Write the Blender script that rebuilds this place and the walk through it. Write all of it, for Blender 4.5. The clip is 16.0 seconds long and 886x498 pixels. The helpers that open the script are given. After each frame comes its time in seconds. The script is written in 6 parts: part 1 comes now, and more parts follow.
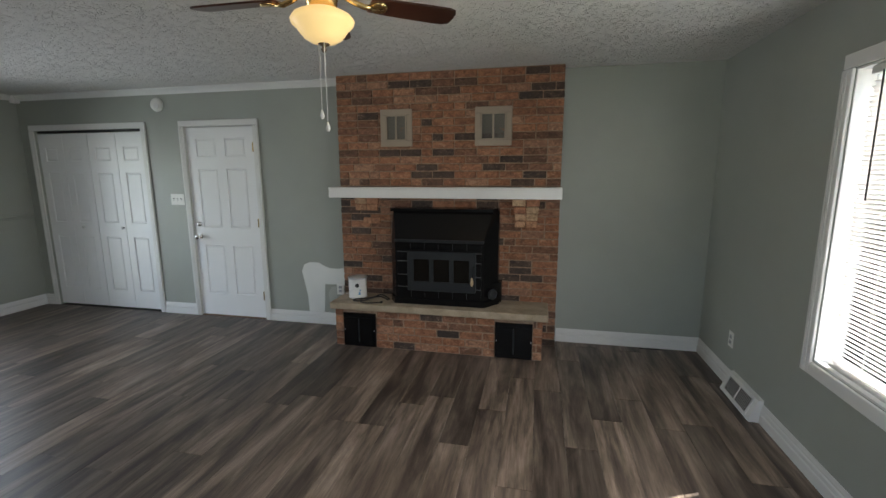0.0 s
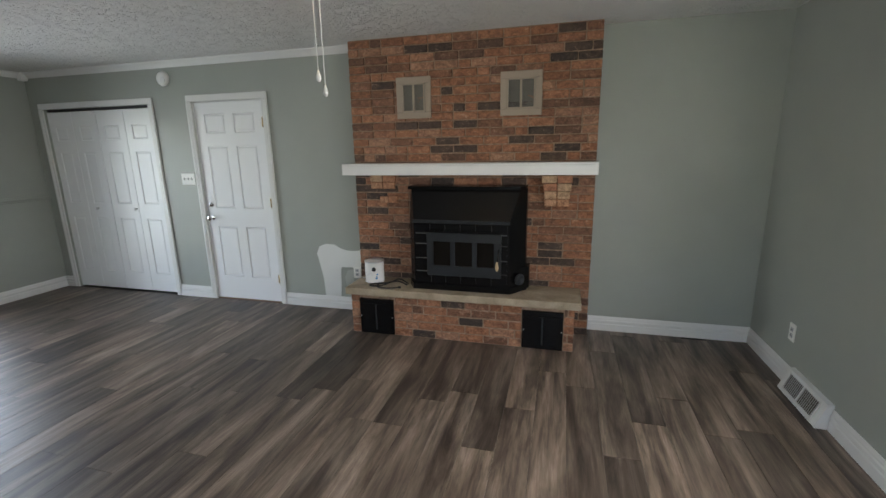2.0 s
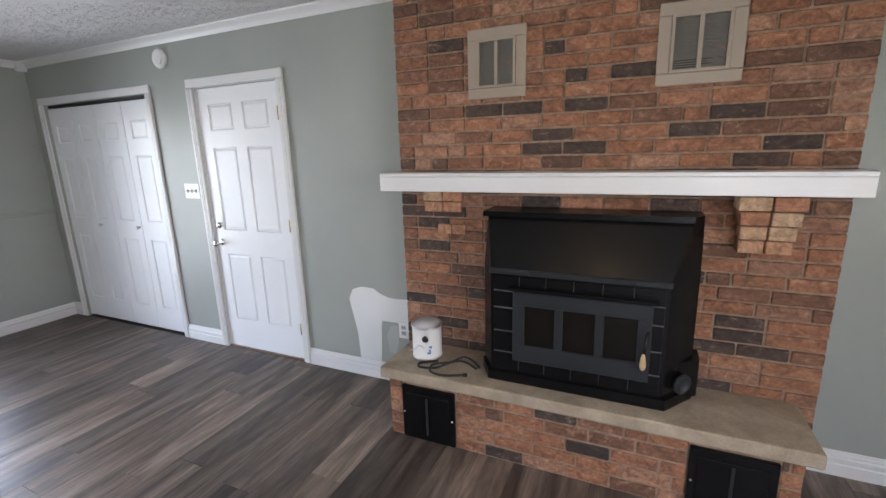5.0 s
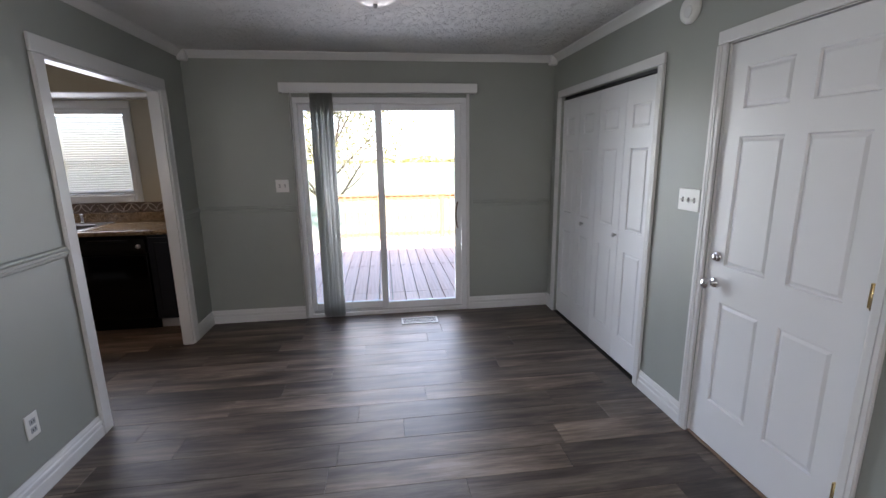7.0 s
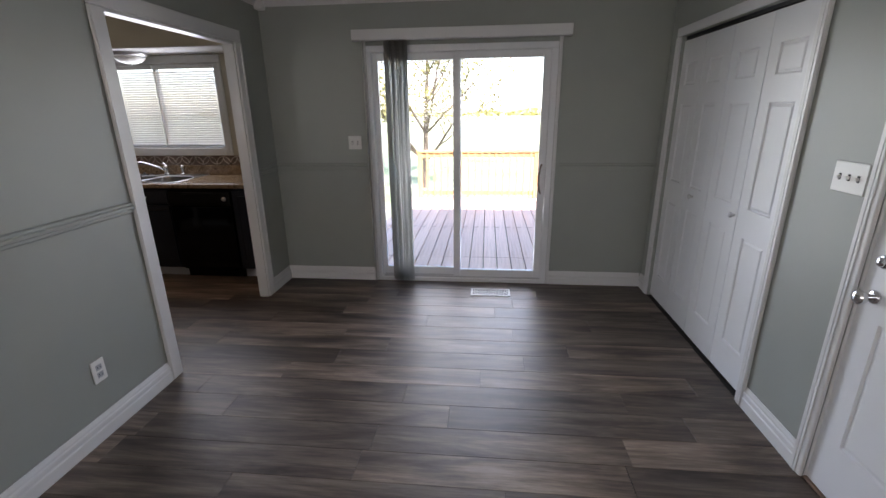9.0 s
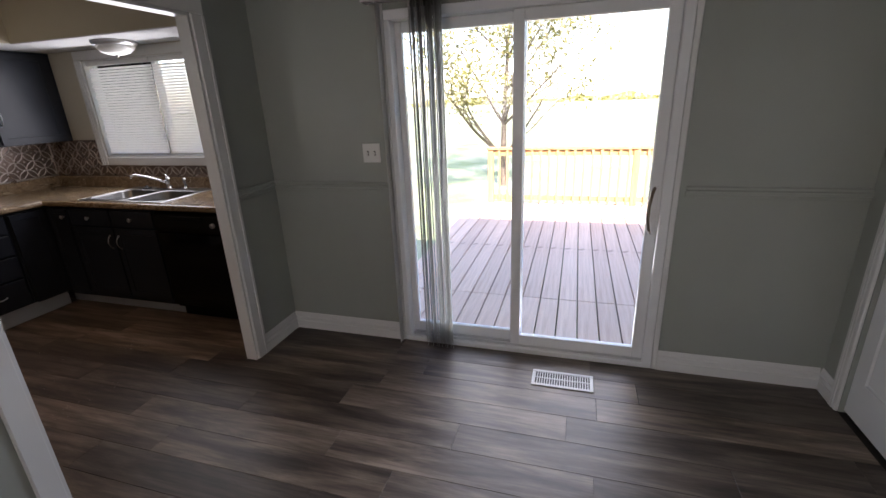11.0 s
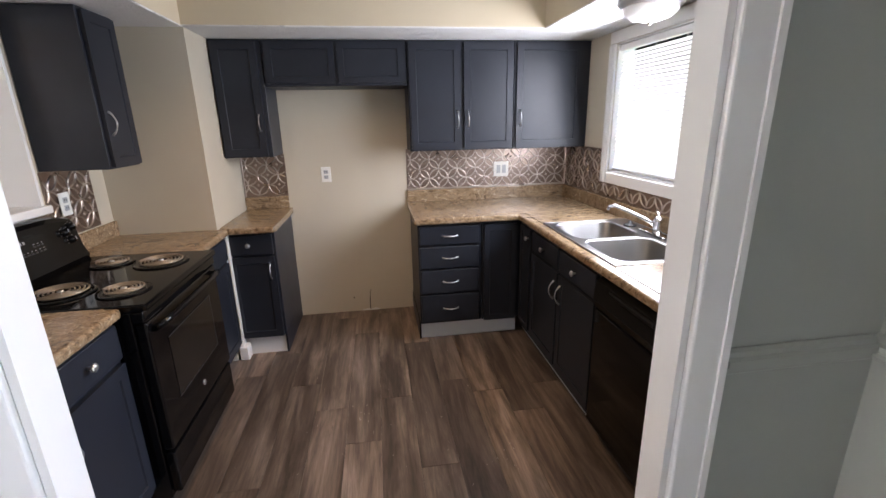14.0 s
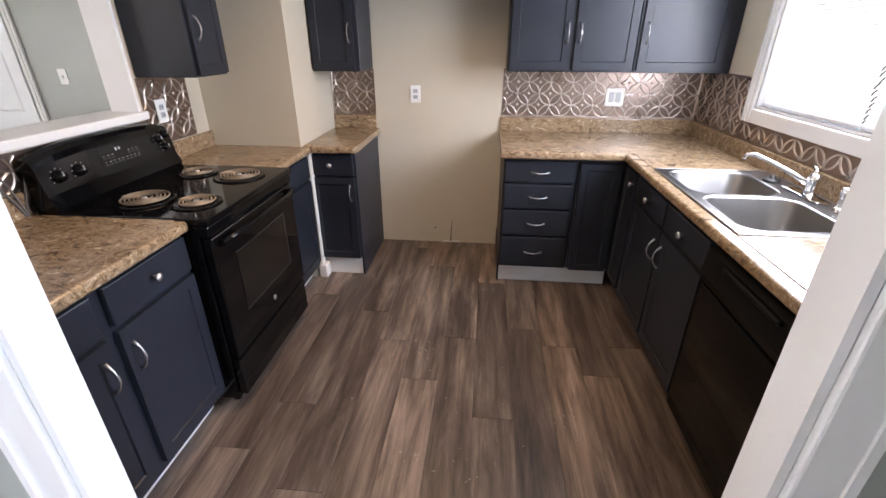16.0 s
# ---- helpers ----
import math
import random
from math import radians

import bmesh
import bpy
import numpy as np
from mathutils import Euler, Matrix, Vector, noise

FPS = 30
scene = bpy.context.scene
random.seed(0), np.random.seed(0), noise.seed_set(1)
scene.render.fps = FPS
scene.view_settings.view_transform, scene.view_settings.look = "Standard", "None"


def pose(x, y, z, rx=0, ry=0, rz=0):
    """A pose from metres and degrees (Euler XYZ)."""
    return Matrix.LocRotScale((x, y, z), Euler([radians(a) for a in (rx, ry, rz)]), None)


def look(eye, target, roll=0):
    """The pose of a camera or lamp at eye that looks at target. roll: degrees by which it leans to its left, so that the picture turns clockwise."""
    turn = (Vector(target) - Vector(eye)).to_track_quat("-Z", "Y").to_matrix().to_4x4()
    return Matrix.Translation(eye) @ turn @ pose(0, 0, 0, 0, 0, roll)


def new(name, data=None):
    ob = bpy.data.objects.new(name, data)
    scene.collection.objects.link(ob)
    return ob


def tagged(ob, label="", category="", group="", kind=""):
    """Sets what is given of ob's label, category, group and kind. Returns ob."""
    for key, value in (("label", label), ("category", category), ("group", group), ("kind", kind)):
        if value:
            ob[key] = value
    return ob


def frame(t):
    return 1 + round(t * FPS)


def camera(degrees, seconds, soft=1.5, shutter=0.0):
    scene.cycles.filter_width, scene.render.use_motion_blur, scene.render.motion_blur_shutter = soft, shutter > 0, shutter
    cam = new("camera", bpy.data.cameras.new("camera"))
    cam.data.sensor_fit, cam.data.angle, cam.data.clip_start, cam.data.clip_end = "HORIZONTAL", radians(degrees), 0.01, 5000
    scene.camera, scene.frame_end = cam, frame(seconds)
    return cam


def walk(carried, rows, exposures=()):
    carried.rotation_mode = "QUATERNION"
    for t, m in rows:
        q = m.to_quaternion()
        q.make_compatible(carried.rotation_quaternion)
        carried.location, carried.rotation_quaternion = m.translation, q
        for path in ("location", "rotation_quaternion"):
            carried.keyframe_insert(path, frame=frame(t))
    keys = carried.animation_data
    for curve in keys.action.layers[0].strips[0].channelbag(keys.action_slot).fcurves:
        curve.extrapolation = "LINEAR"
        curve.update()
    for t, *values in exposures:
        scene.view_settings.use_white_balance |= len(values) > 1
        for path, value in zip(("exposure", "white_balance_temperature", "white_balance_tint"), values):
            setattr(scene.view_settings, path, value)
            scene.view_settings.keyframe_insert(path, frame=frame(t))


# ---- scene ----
# the walk: seconds, place, yaw, pitch, roll
ROWS = [
    (0.0, -0.147, -0.210, 1.564, 12.16, -9.94, 0.22),
    (0.5, -0.157, -0.206, 1.541, 11.78, -11.66, 0.26),
    (1.0, -0.182, -0.206, 1.550, 12.15, -12.94, 0.51),
    (1.5, -0.202, -0.142, 1.547, 13.35, -13.06, 0.73),
    (2.0, -0.207, 0.086, 1.554, 15.02, -13.01, 1.04),
    (2.5, -0.242, 0.312, 1.566, 16.11, -13.11, 0.83),
    (3.0, -0.324, 0.589, 1.563, 17.48, -13.13, 0.93),
    (3.2, -0.356, 0.685, 1.558, 17.69, -12.91, 0.93),
    (5.3, -0.869, 1.634, 1.549, 27.55, -12.81, 2.00),
    (5.5, -0.981, 1.746, 1.542, 33.67, -12.74, 2.44),
    (6.0, -1.288, 1.909, 1.571, 54.55, -12.68, 0.71),
    (6.5, -1.631, 2.078, 1.581, 70.84, -12.64, 1.58),
    (7.0, -1.757, 2.204, 1.538, 82.31, -12.04, 0.78),
    (7.5, -1.815, 2.370, 1.559, 91.99, -12.47, 0.09),
    (8.0, -1.844, 2.396, 1.554, 93.26, -13.54, 0.28),
    (8.2, -1.861, 2.393, 1.548, 93.31, -15.35, 0.16),
    (10.3, -2.870, 2.559, 1.574, 98.36, -19.76, 1.12),
    (10.5, -3.013, 2.561, 1.541, 100.42, -19.27, 1.31),
    (11.0, -3.445, 2.499, 1.582, 106.34, -18.86, 2.27),
    (11.5, -3.839, 2.386, 1.579, 123.76, -17.42, 1.86),
    (12.0, -4.158, 2.183, 1.557, 138.68, -16.47, 1.23),
    (12.5, -4.438, 1.925, 1.580, 151.23, -15.11, 3.59),
    (13.0, -4.711, 1.680, 1.568, 162.05, -13.93, 1.38),
    (13.5, -4.853, 1.451, 1.556, 168.57, -14.06, 0.91),
    (14.0, -4.922, 1.257, 1.558, 171.44, -16.21, 1.19),
    (14.5, -5.017, 1.133, 1.554, 177.66, -17.33, 0.32),
    (15.0, -5.065, 1.077, 1.551, 183.92, -20.63, -0.49),
    (15.5, -5.067, 1.048, 1.542, 185.42, -23.99, 0.07),
    (16.0, -5.053, 1.031, 1.536, 185.57, -25.50, -0.07),
]
EXPOSURES = [(0.0, 2.68, 6420, 10), (1.5, 2.73, 6420, 10), (2.0, 3.05, 6420, 11), (2.5, 3.7, 6400, 15), (3.0, 3.78, 6400, 16), (5.5, 3.46, 6200, 20), (6.0, 3.1, 6200, 20), (6.5, 2.9, 6250, 21), (8.0, 2.62, 6500, 21), (10.5, 2.64, 6550, 21), (11.0, 2.62, 6700, 22), (12.0, 2.76, 7000, 20), (12.5, 3.85, 6650, 19), (13.0, 4.4, 6450, 18), (14.0, 4.45, 6400, 20), (14.5, 4.5, 6350, 20), (15.0, 4.72, 6300, 21), (16.0, 4.8, 6300, 21)]
cam = camera(90.4, 16.0)
walk(cam, [(t, pose(x, y, z, 90 + pitch, roll, yaw)) for t, x, y, z, yaw, pitch, roll in ROWS], EXPOSURES)

# ---- world and lights ----
SUN_DIR = Vector((-0.673, -0.299, -0.677)).normalized()
world = bpy.data.worlds.new("sky")
scene.world = world
world.use_nodes = True
wn = world.node_tree.nodes
sky = wn.new("ShaderNodeTexSky")
sky.sky_type = "NISHITA"
sky.sun_disc = False
sky.sun_elevation = math.asin(-SUN_DIR.z)
sky.sun_rotation = math.atan2(-SUN_DIR.x, -SUN_DIR.y)
world.node_tree.links.new(sky.outputs[0], wn["Background"].inputs[0])
wn["Background"].inputs[1].default_value = 0.15


def lamp(name, kind, energy, m, color=(1, 1, 1), **values):
    data = bpy.data.lights.new(name, kind)
    data.energy, data.color = energy, color
    for key, value in values.items():
        if key == "size":
            data.shape = "RECTANGLE"
            data.size, data.size_y = value
        elif key == "angle":
            data.angle = value
        elif key == "spread":
            data.spread = radians(value)
        elif key == "radius":
            data.shadow_soft_size = value
    ob = new(name, data)
    ob.matrix_world = m
    return ob


lamp("sun", "SUN", 3.8, look((20, 0, 20), Vector((20, 0, 20)) + SUN_DIR), (1.0, 0.95, 0.86), angle=radians(0.5))
# daylight standing in the sliding door and the two windows
lamp("slider_daylight", "AREA", 3.2, look((-5.945, 2.3, 1.06), (-5, 2.3, 0.98)), (0.87, 0.94, 1.0), size=(1.3, 1.85), spread=122)
lamp("kitchen_window_daylight", "AREA", 2.35, look((-6.43, -0.93, 1.6), (-5.5, -0.93, 1.45)), (0.89, 0.95, 1.0), size=(1.3, 0.78))
lamp("living_window_daylight", "AREA", 5.1, look((1.22, 1.32, 1.3), (0, 1.32, 0.6)), (1.0, 0.98, 0.95), size=(1.7, 1.35), spread=140)
# added fill light from the south; no window is known there
lamp("south_window_daylight", "AREA", 3.3, look((0.5, -2.4, 1.4), (0.0, 0, 1.2)), (0.95, 0.98, 1.0), size=(1.2, 1.2))
lamp("fan_bulb", "POINT", 0.65, pose(-1.0, 1.51, 2.13), (1.0, 0.72, 0.4), radius=0.05)
lamp("kitchen_ceiling_bulb", "AREA", 0.57, look((-4.75, -0.75, 2.37), (-4.75, -0.751, 0)), (1.0, 0.63, 0.3), size=(0.3, 0.3), spread=135)


# ---- materials ----
def material(name, build, rough=0.5, metal=0.0, **extra):
    m = bpy.data.materials.new(name)
    m.use_nodes = True
    nt = m.node_tree
    b = nt.nodes["Principled BSDF"]
    b.inputs["Roughness"].default_value = rough
    b.inputs["Metallic"].default_value = metal
    for key, value in extra.items():
        b.inputs[key.replace("_", " ")].default_value = value
    if build is not None:
        build(nt, b)
    return m


def node(nt, kind, **values):
    n = nt.nodes.new("ShaderNode" + kind)
    for key, value in values.items():
        n.inputs[key.replace("_", " ")].default_value = value
    return n


def coords(nt, scale=(1, 1, 1), shift=None):
    """Object coordinates stretched by scale; shift: an output added to them."""
    c = nt.nodes.new("ShaderNodeTexCoord").outputs["Object"]
    m = nt.nodes.new("ShaderNodeMapping")
    m.inputs["Scale"].default_value = scale
    if shift is not None:
        a = nt.nodes.new("ShaderNodeVectorMath")
        nt.links.new(c, a.inputs[0])
        nt.links.new(shift, a.inputs[1])
        c = a.outputs[0]
    nt.links.new(c, m.inputs["Vector"])
    return m.outputs[0]


def noise_tex(nt, vec, scale, detail=4.0, rough=0.55, distort=0.0):
    n = node(nt, "TexNoise", Scale=scale, Detail=detail, Roughness=rough, Distortion=distort)
    nt.links.new(vec, n.inputs["Vector"])
    return n.outputs["Fac"]


def ramp(nt, fac, *stops):
    r = nt.nodes.new("ShaderNodeValToRGB")
    e = r.color_ramp.elements
    while len(e) < len(stops):
        e.new(0.5)
    for el, (p, c) in zip(e, stops):
        el.position, el.color = p, (*c, 1)
    nt.links.new(fac, r.inputs[0])
    return r.outputs[0]


def mix(nt, fac, a, b, mode="MIX"):
    m = nt.nodes.new("ShaderNodeMix")
    m.data_type, m.blend_type = "RGBA", mode
    for v, s in ((fac, m.inputs[0]), (a, m.inputs[6]), (b, m.inputs[7])):
        if isinstance(v, (int, float)):
            s.default_value = v
        elif isinstance(v, tuple):
            s.default_value = (*v, 1)
        else:
            nt.links.new(v, s)
    return m.outputs[2]


def bump(nt, b, height, strength, distance=0.002):
    n = node(nt, "Bump", Strength=strength, Distance=distance)
    nt.links.new(height, n.inputs["Height"])
    nt.links.new(n.outputs[0], b.inputs["Normal"])


def rough_from(nt, b, fac, lo, hi):
    m = nt.nodes.new("ShaderNodeMapRange")
    m.inputs[3].default_value, m.inputs[4].default_value = lo, hi
    nt.links.new(fac, m.inputs[0])
    nt.links.new(m.outputs[0], b.inputs["Roughness"])


def painted(color, vary=0.06, relief=0.12, grain=220.0):
    def build(nt, b):
        v = coords(nt)
        big = noise_tex(nt, v, 1.3, 3)
        lo = tuple(c * (1 - vary) for c in color)
        hi = tuple(min(1, c * (1 + vary)) for c in color)
        nt.links.new(ramp(nt, big, (0.3, lo), (0.7, hi)), b.inputs["Base Color"])
        bump(nt, b, noise_tex(nt, v, grain, 2), relief, 0.0012)
    return build


def plank_wood(nt, b):
    info = nt.nodes.new("ShaderNodeObjectInfo")
    rnd = info.outputs["Random"]
    sh = nt.nodes.new("ShaderNodeCombineXYZ")
    mul = nt.nodes.new("ShaderNodeMath")
    mul.operation = "MULTIPLY"
    mul.inputs[1].default_value = 37.0
    nt.links.new(rnd, mul.inputs[0])
    for k in range(3):
        nt.links.new(mul.outputs[0], sh.inputs[k])
    blotch = noise_tex(nt, coords(nt, (6.5, 0.85, 6.5), sh.outputs[0]), 1.5, 6, 0.62, 0.45)
    grain = noise_tex(nt, coords(nt, (30, 1.5, 30), sh.outputs[0]), 1.7, 6, 0.68, 0.25)
    fine = noise_tex(nt, coords(nt, (110, 5, 110), sh.outputs[0]), 1.8, 4, 0.65)
    flake = noise_tex(nt, coords(nt, (44, 5, 44), sh.outputs[0]), 1.3, 3, 0.6, 0.2)
    c = ramp(nt, blotch, (0.34, (0.044, 0.033, 0.027)), (0.45, (0.1, 0.076, 0.06)), (0.55, (0.166, 0.13, 0.104)), (0.67, (0.25, 0.202, 0.166)))
    tone = ramp(nt, rnd, (0.0, (0.6, 0.59, 0.59)), (0.5, (0.96, 0.94, 0.93)), (1.0, (1.38, 1.34, 1.3)))
    c = mix(nt, 1.0, c, tone, "MULTIPLY")
    c = mix(nt, 0.7, c, ramp(nt, grain, (0.33, (0.5, 0.48, 0.47)), (0.5, (0.98, 0.98, 0.98)), (0.68, (1.3, 1.29, 1.28))), "MULTIPLY")
    c = mix(nt, 0.35, c, ramp(nt, fine, (0.32, (0.45, 0.44, 0.43)), (0.68, (1.35, 1.35, 1.35))), "MULTIPLY")
    c = mix(nt, ramp(nt, flake, (0.64, (0, 0, 0)), (0.74, (0.5, 0.5, 0.5))), c, (0.045, 0.034, 0.028))
    nt.links.new(c, b.inputs["Base Color"])
    rough_from(nt, b, fine, 0.35, 0.5)
    bump(nt, b, fine, 0.15, 0.0008)


def brick_clay(nt, b):
    info = nt.nodes.new("ShaderNodeObjectInfo")
    rnd = info.outputs["Random"]
    sh = nt.nodes.new("ShaderNodeCombineXYZ")
    mul = nt.nodes.new("ShaderNodeMath")
    mul.operation = "MULTIPLY"
    mul.inputs[1].default_value = 23.0
    nt.links.new(rnd, mul.inputs[0])
    for k in range(3):
        nt.links.new(mul.outputs[0], sh.inputs[k])
    v = coords(nt, (1, 1, 1), sh.outputs[0])
    v2 = coords(nt, (1, 1, 1.5), sh.outputs[0])
    tone = ramp(nt, rnd, (0.0, (0.045, 0.032, 0.027)), (0.17, (0.075, 0.048, 0.036)), (0.27, (0.17, 0.083, 0.05)), (0.45, (0.265, 0.118, 0.062)), (0.7, (0.33, 0.152, 0.084)), (0.9, (0.36, 0.2, 0.128)), (1.0, (0.21, 0.1, 0.06)))
    n1 = noise_tex(nt, v2, 20, 6, 0.7, 0.9)
    n2 = noise_tex(nt, v, 75, 4, 0.65)
    n3 = noise_tex(nt, v2, 6.5, 3, 0.6, 0.6)
    c = mix(nt, 0.65, tone, ramp(nt, n1, (0.36, (0.34, 0.29, 0.27)), (0.5, (0.95, 0.93, 0.92)), (0.64, (1.5, 1.42, 1.32))), "MULTIPLY")
    c = mix(nt, ramp(nt, n3, (0.54, (0, 0, 0)), (0.68, (0.42, 0.42, 0.42))), c, mix(nt, n1, (0.05, 0.034, 0.028), (0.16, 0.085, 0.055)))
    c = mix(nt, ramp(nt, n1, (0.58, (0, 0, 0)), (0.7, (0.5, 0.5, 0.5))), c, (0.45, 0.34, 0.26))
    c = mix(nt, 0.6, c, ramp(nt, n2, (0.3, (0.55, 0.54, 0.53)), (0.7, (1.3, 1.3, 1.3))), "MULTIPLY")
    nt.links.new(c, b.inputs["Base Color"])
    bump(nt, b, mix(nt, 0.5, n1, n2), 0.8, 0.005)


def corbel_clay(nt, b):
    rnd = nt.nodes.new("ShaderNodeObjectInfo").outputs["Random"]
    v = coords(nt)
    n1 = noise_tex(nt, v, 24, 6, 0.7, 0.8)
    n2 = noise_tex(nt, v, 90, 3)
    c = ramp(nt, rnd, (0.0, (0.33, 0.15, 0.085)), (0.5, (0.42, 0.23, 0.135)), (1.0, (0.44, 0.3, 0.19)))
    c = mix(nt, 0.8, c, ramp(nt, n1, (0.36, (0.45, 0.4, 0.36)), (0.5, (0.97, 0.95, 0.93)), (0.64, (1.4, 1.4, 1.35))), "MULTIPLY")
    c = mix(nt, 0.5, c, ramp(nt, n2, (0.3, (0.6, 0.6, 0.6)), (0.7, (1.25, 1.25, 1.25))), "MULTIPLY")
    nt.links.new(c, b.inputs["Base Color"])
    bump(nt, b, mix(nt, 0.5, n1, n2), 0.7, 0.004)


def mortar_mix(nt, b):
    v = coords(nt)
    n = noise_tex(nt, v, 35, 5)
    nt.links.new(ramp(nt, n, (0.3, (0.2, 0.135, 0.092)), (0.7, (0.36, 0.245, 0.175))), b.inputs["Base Color"])
    bump(nt, b, noise_tex(nt, v, 180, 3), 0.6, 0.003)


def laminate_stone(nt, b):
    v = coords(nt)
    n1 = noise_tex(nt, coords(nt, (0.75, 1.5, 1.5)), 13, 8, 0.74, 2.2)
    n2 = noise_tex(nt, v, 70, 5, 0.7, 0.8)
    n3 = noise_tex(nt, v, 4, 3)
    c = ramp(nt, n1, (0.36, (0.085, 0.058, 0.036)), (0.45, (0.2, 0.14, 0.082)), (0.505, (0.34, 0.245, 0.148)), (0.55, (0.2, 0.145, 0.092)), (0.63, (0.5, 0.4, 0.275)))
    c = mix(nt, 0.4, c, ramp(nt, n2, (0.4, (0.3, 0.28, 0.26)), (0.6, (1.5, 1.46, 1.42))), "MULTIPLY")
    c = mix(nt, 0.4, c, ramp(nt, n3, (0.3, (0.7, 0.68, 0.66)), (0.7, (1.2, 1.2, 1.2))), "MULTIPLY")
    nt.links.new(c, b.inputs["Base Color"])
    rough_from(nt, b, n2, 0.13, 0.26)
    bump(nt, b, n2, 0.05, 0.001)


def slab_stone(nt, b):
    v = coords(nt)
    n1 = noise_tex(nt, v, 7, 5, 0.6, 0.5)
    n2 = noise_tex(nt, v, 120, 4)
    c = ramp(nt, n1, (0.3, (0.25, 0.2, 0.14)), (0.7, (0.43, 0.35, 0.255)))
    c = mix(nt, 0.5, c, ramp(nt, n2, (0.3, (0.65, 0.65, 0.65)), (0.7, (1.2, 1.2, 1.2))), "MULTIPLY")
    nt.links.new(c, b.inputs["Base Color"])
    bump(nt, b, mix(nt, 0.5, n1, n2), 0.4, 0.003)


def ceiling_texture(nt, b):
    v = coords(nt)
    n1 = noise_tex(nt, v, 17, 5, 0.6, 1.8)
    n2 = noise_tex(nt, v, 110, 3)
    b.inputs["Base Color"].default_value = (0.74, 0.74, 0.73, 1)
    bump(nt, b, mix(nt, 0.3, ramp(nt, n1, (0.53, (0, 0, 0)), (0.6, (1, 1, 1))), n2), 0.9, 0.014)


def cabinet_paint(nt, b):
    v = coords(nt)
    n1 = noise_tex(nt, v, 3, 3)
    n2 = noise_tex(nt, coords(nt, (1, 1, 0.25)), 140, 3)
    nt.links.new(ramp(nt, n1, (0.3, (0.0125, 0.0153, 0.0225)), (0.7, (0.018, 0.0217, 0.031))), b.inputs["Base Color"])
    bump(nt, b, n2, 0.14, 0.001)
    rough_from(nt, b, n1, 0.32, 0.45)


def brushed_steel(nt, b):
    n = noise_tex(nt, coords(nt, (3, 120, 3)), 4, 3)
    b.inputs["Base Color"].default_value = (0.62, 0.62, 0.63, 1)
    rough_from(nt, b, n, 0.3, 0.42)


def deck_board(nt, b):
    info = nt.nodes.new("ShaderNodeObjectInfo")
    n = noise_tex(nt, coords(nt, (0.7, 18, 18)), 2.0, 5, 0.6, 0.6)
    k = noise_tex(nt, coords(nt), 9, 3)
    c = ramp(nt, n, (0.3, (0.53, 0.37, 0.28)), (0.65, (0.68, 0.51, 0.4)))
    c = mix(nt, 0.5, c, ramp(nt, info.outputs["Random"], (0.0, (0.75, 0.72, 0.72)), (1.0, (1.2, 1.2, 1.2))), "MULTIPLY")
    c = mix(nt, ramp(nt, k, (0.66, (0, 0, 0)), (0.7, (0.5, 0.5, 0.5))), c, (0.1, 0.055, 0.04))
    nt.links.new(c, b.inputs["Base Color"])
    bump(nt, b, n, 0.3, 0.003)


def cedar(nt, b):
    n = noise_tex(nt, coords(nt, (14, 14, 1)), 2.0, 4)
    nt.links.new(ramp(nt, n, (0.3, (0.3, 0.17, 0.07)), (0.7, (0.45, 0.28, 0.13))), b.inputs["Base Color"])


def lawn_green(nt, b):
    v = coords(nt)
    n = noise_tex(nt, v, 0.5, 5)
    f = noise_tex(nt, v, 24, 4)
    c = ramp(nt, n, (0.3, (0.12, 0.18, 0.06)), (0.55, (0.32, 0.35, 0.22)))
    nt.links.new(mix(nt, 0.6, c, ramp(nt, f, (0.3, (0.5, 0.5, 0.5)), (0.7, (1.3, 1.3, 1.3))), "MULTIPLY"), b.inputs["Base Color"])
    bump(nt, b, f, 0.8, 0.03)


def bark(nt, b):
    n = noise_tex(nt, coords(nt, (6, 6, 1.2)), 5, 5)
    nt.links.new(ramp(nt, n, (0.3, (0.06, 0.045, 0.035)), (0.7, (0.16, 0.13, 0.1))), b.inputs["Base Color"])
    bump(nt, b, n, 0.8, 0.02)


def leaf_green(nt, b):
    g = nt.nodes.new("ShaderNodeNewGeometry")
    nt.links.new(ramp(nt, g.outputs["Random Per Island"], (0.0, (0.07, 0.075, 0.015)), (0.55, (0.16, 0.15, 0.03)), (1.0, (0.36, 0.33, 0.2))), b.inputs["Base Color"])


def copper_tin(nt, b):
    v = coords(nt)
    n = noise_tex(nt, v, 9, 4)
    nt.links.new(ramp(nt, n, (0.3, (0.43, 0.37, 0.33)), (0.7, (0.62, 0.56, 0.51))), b.inputs["Base Color"])
    rough_from(nt, b, n, 0.22, 0.36)


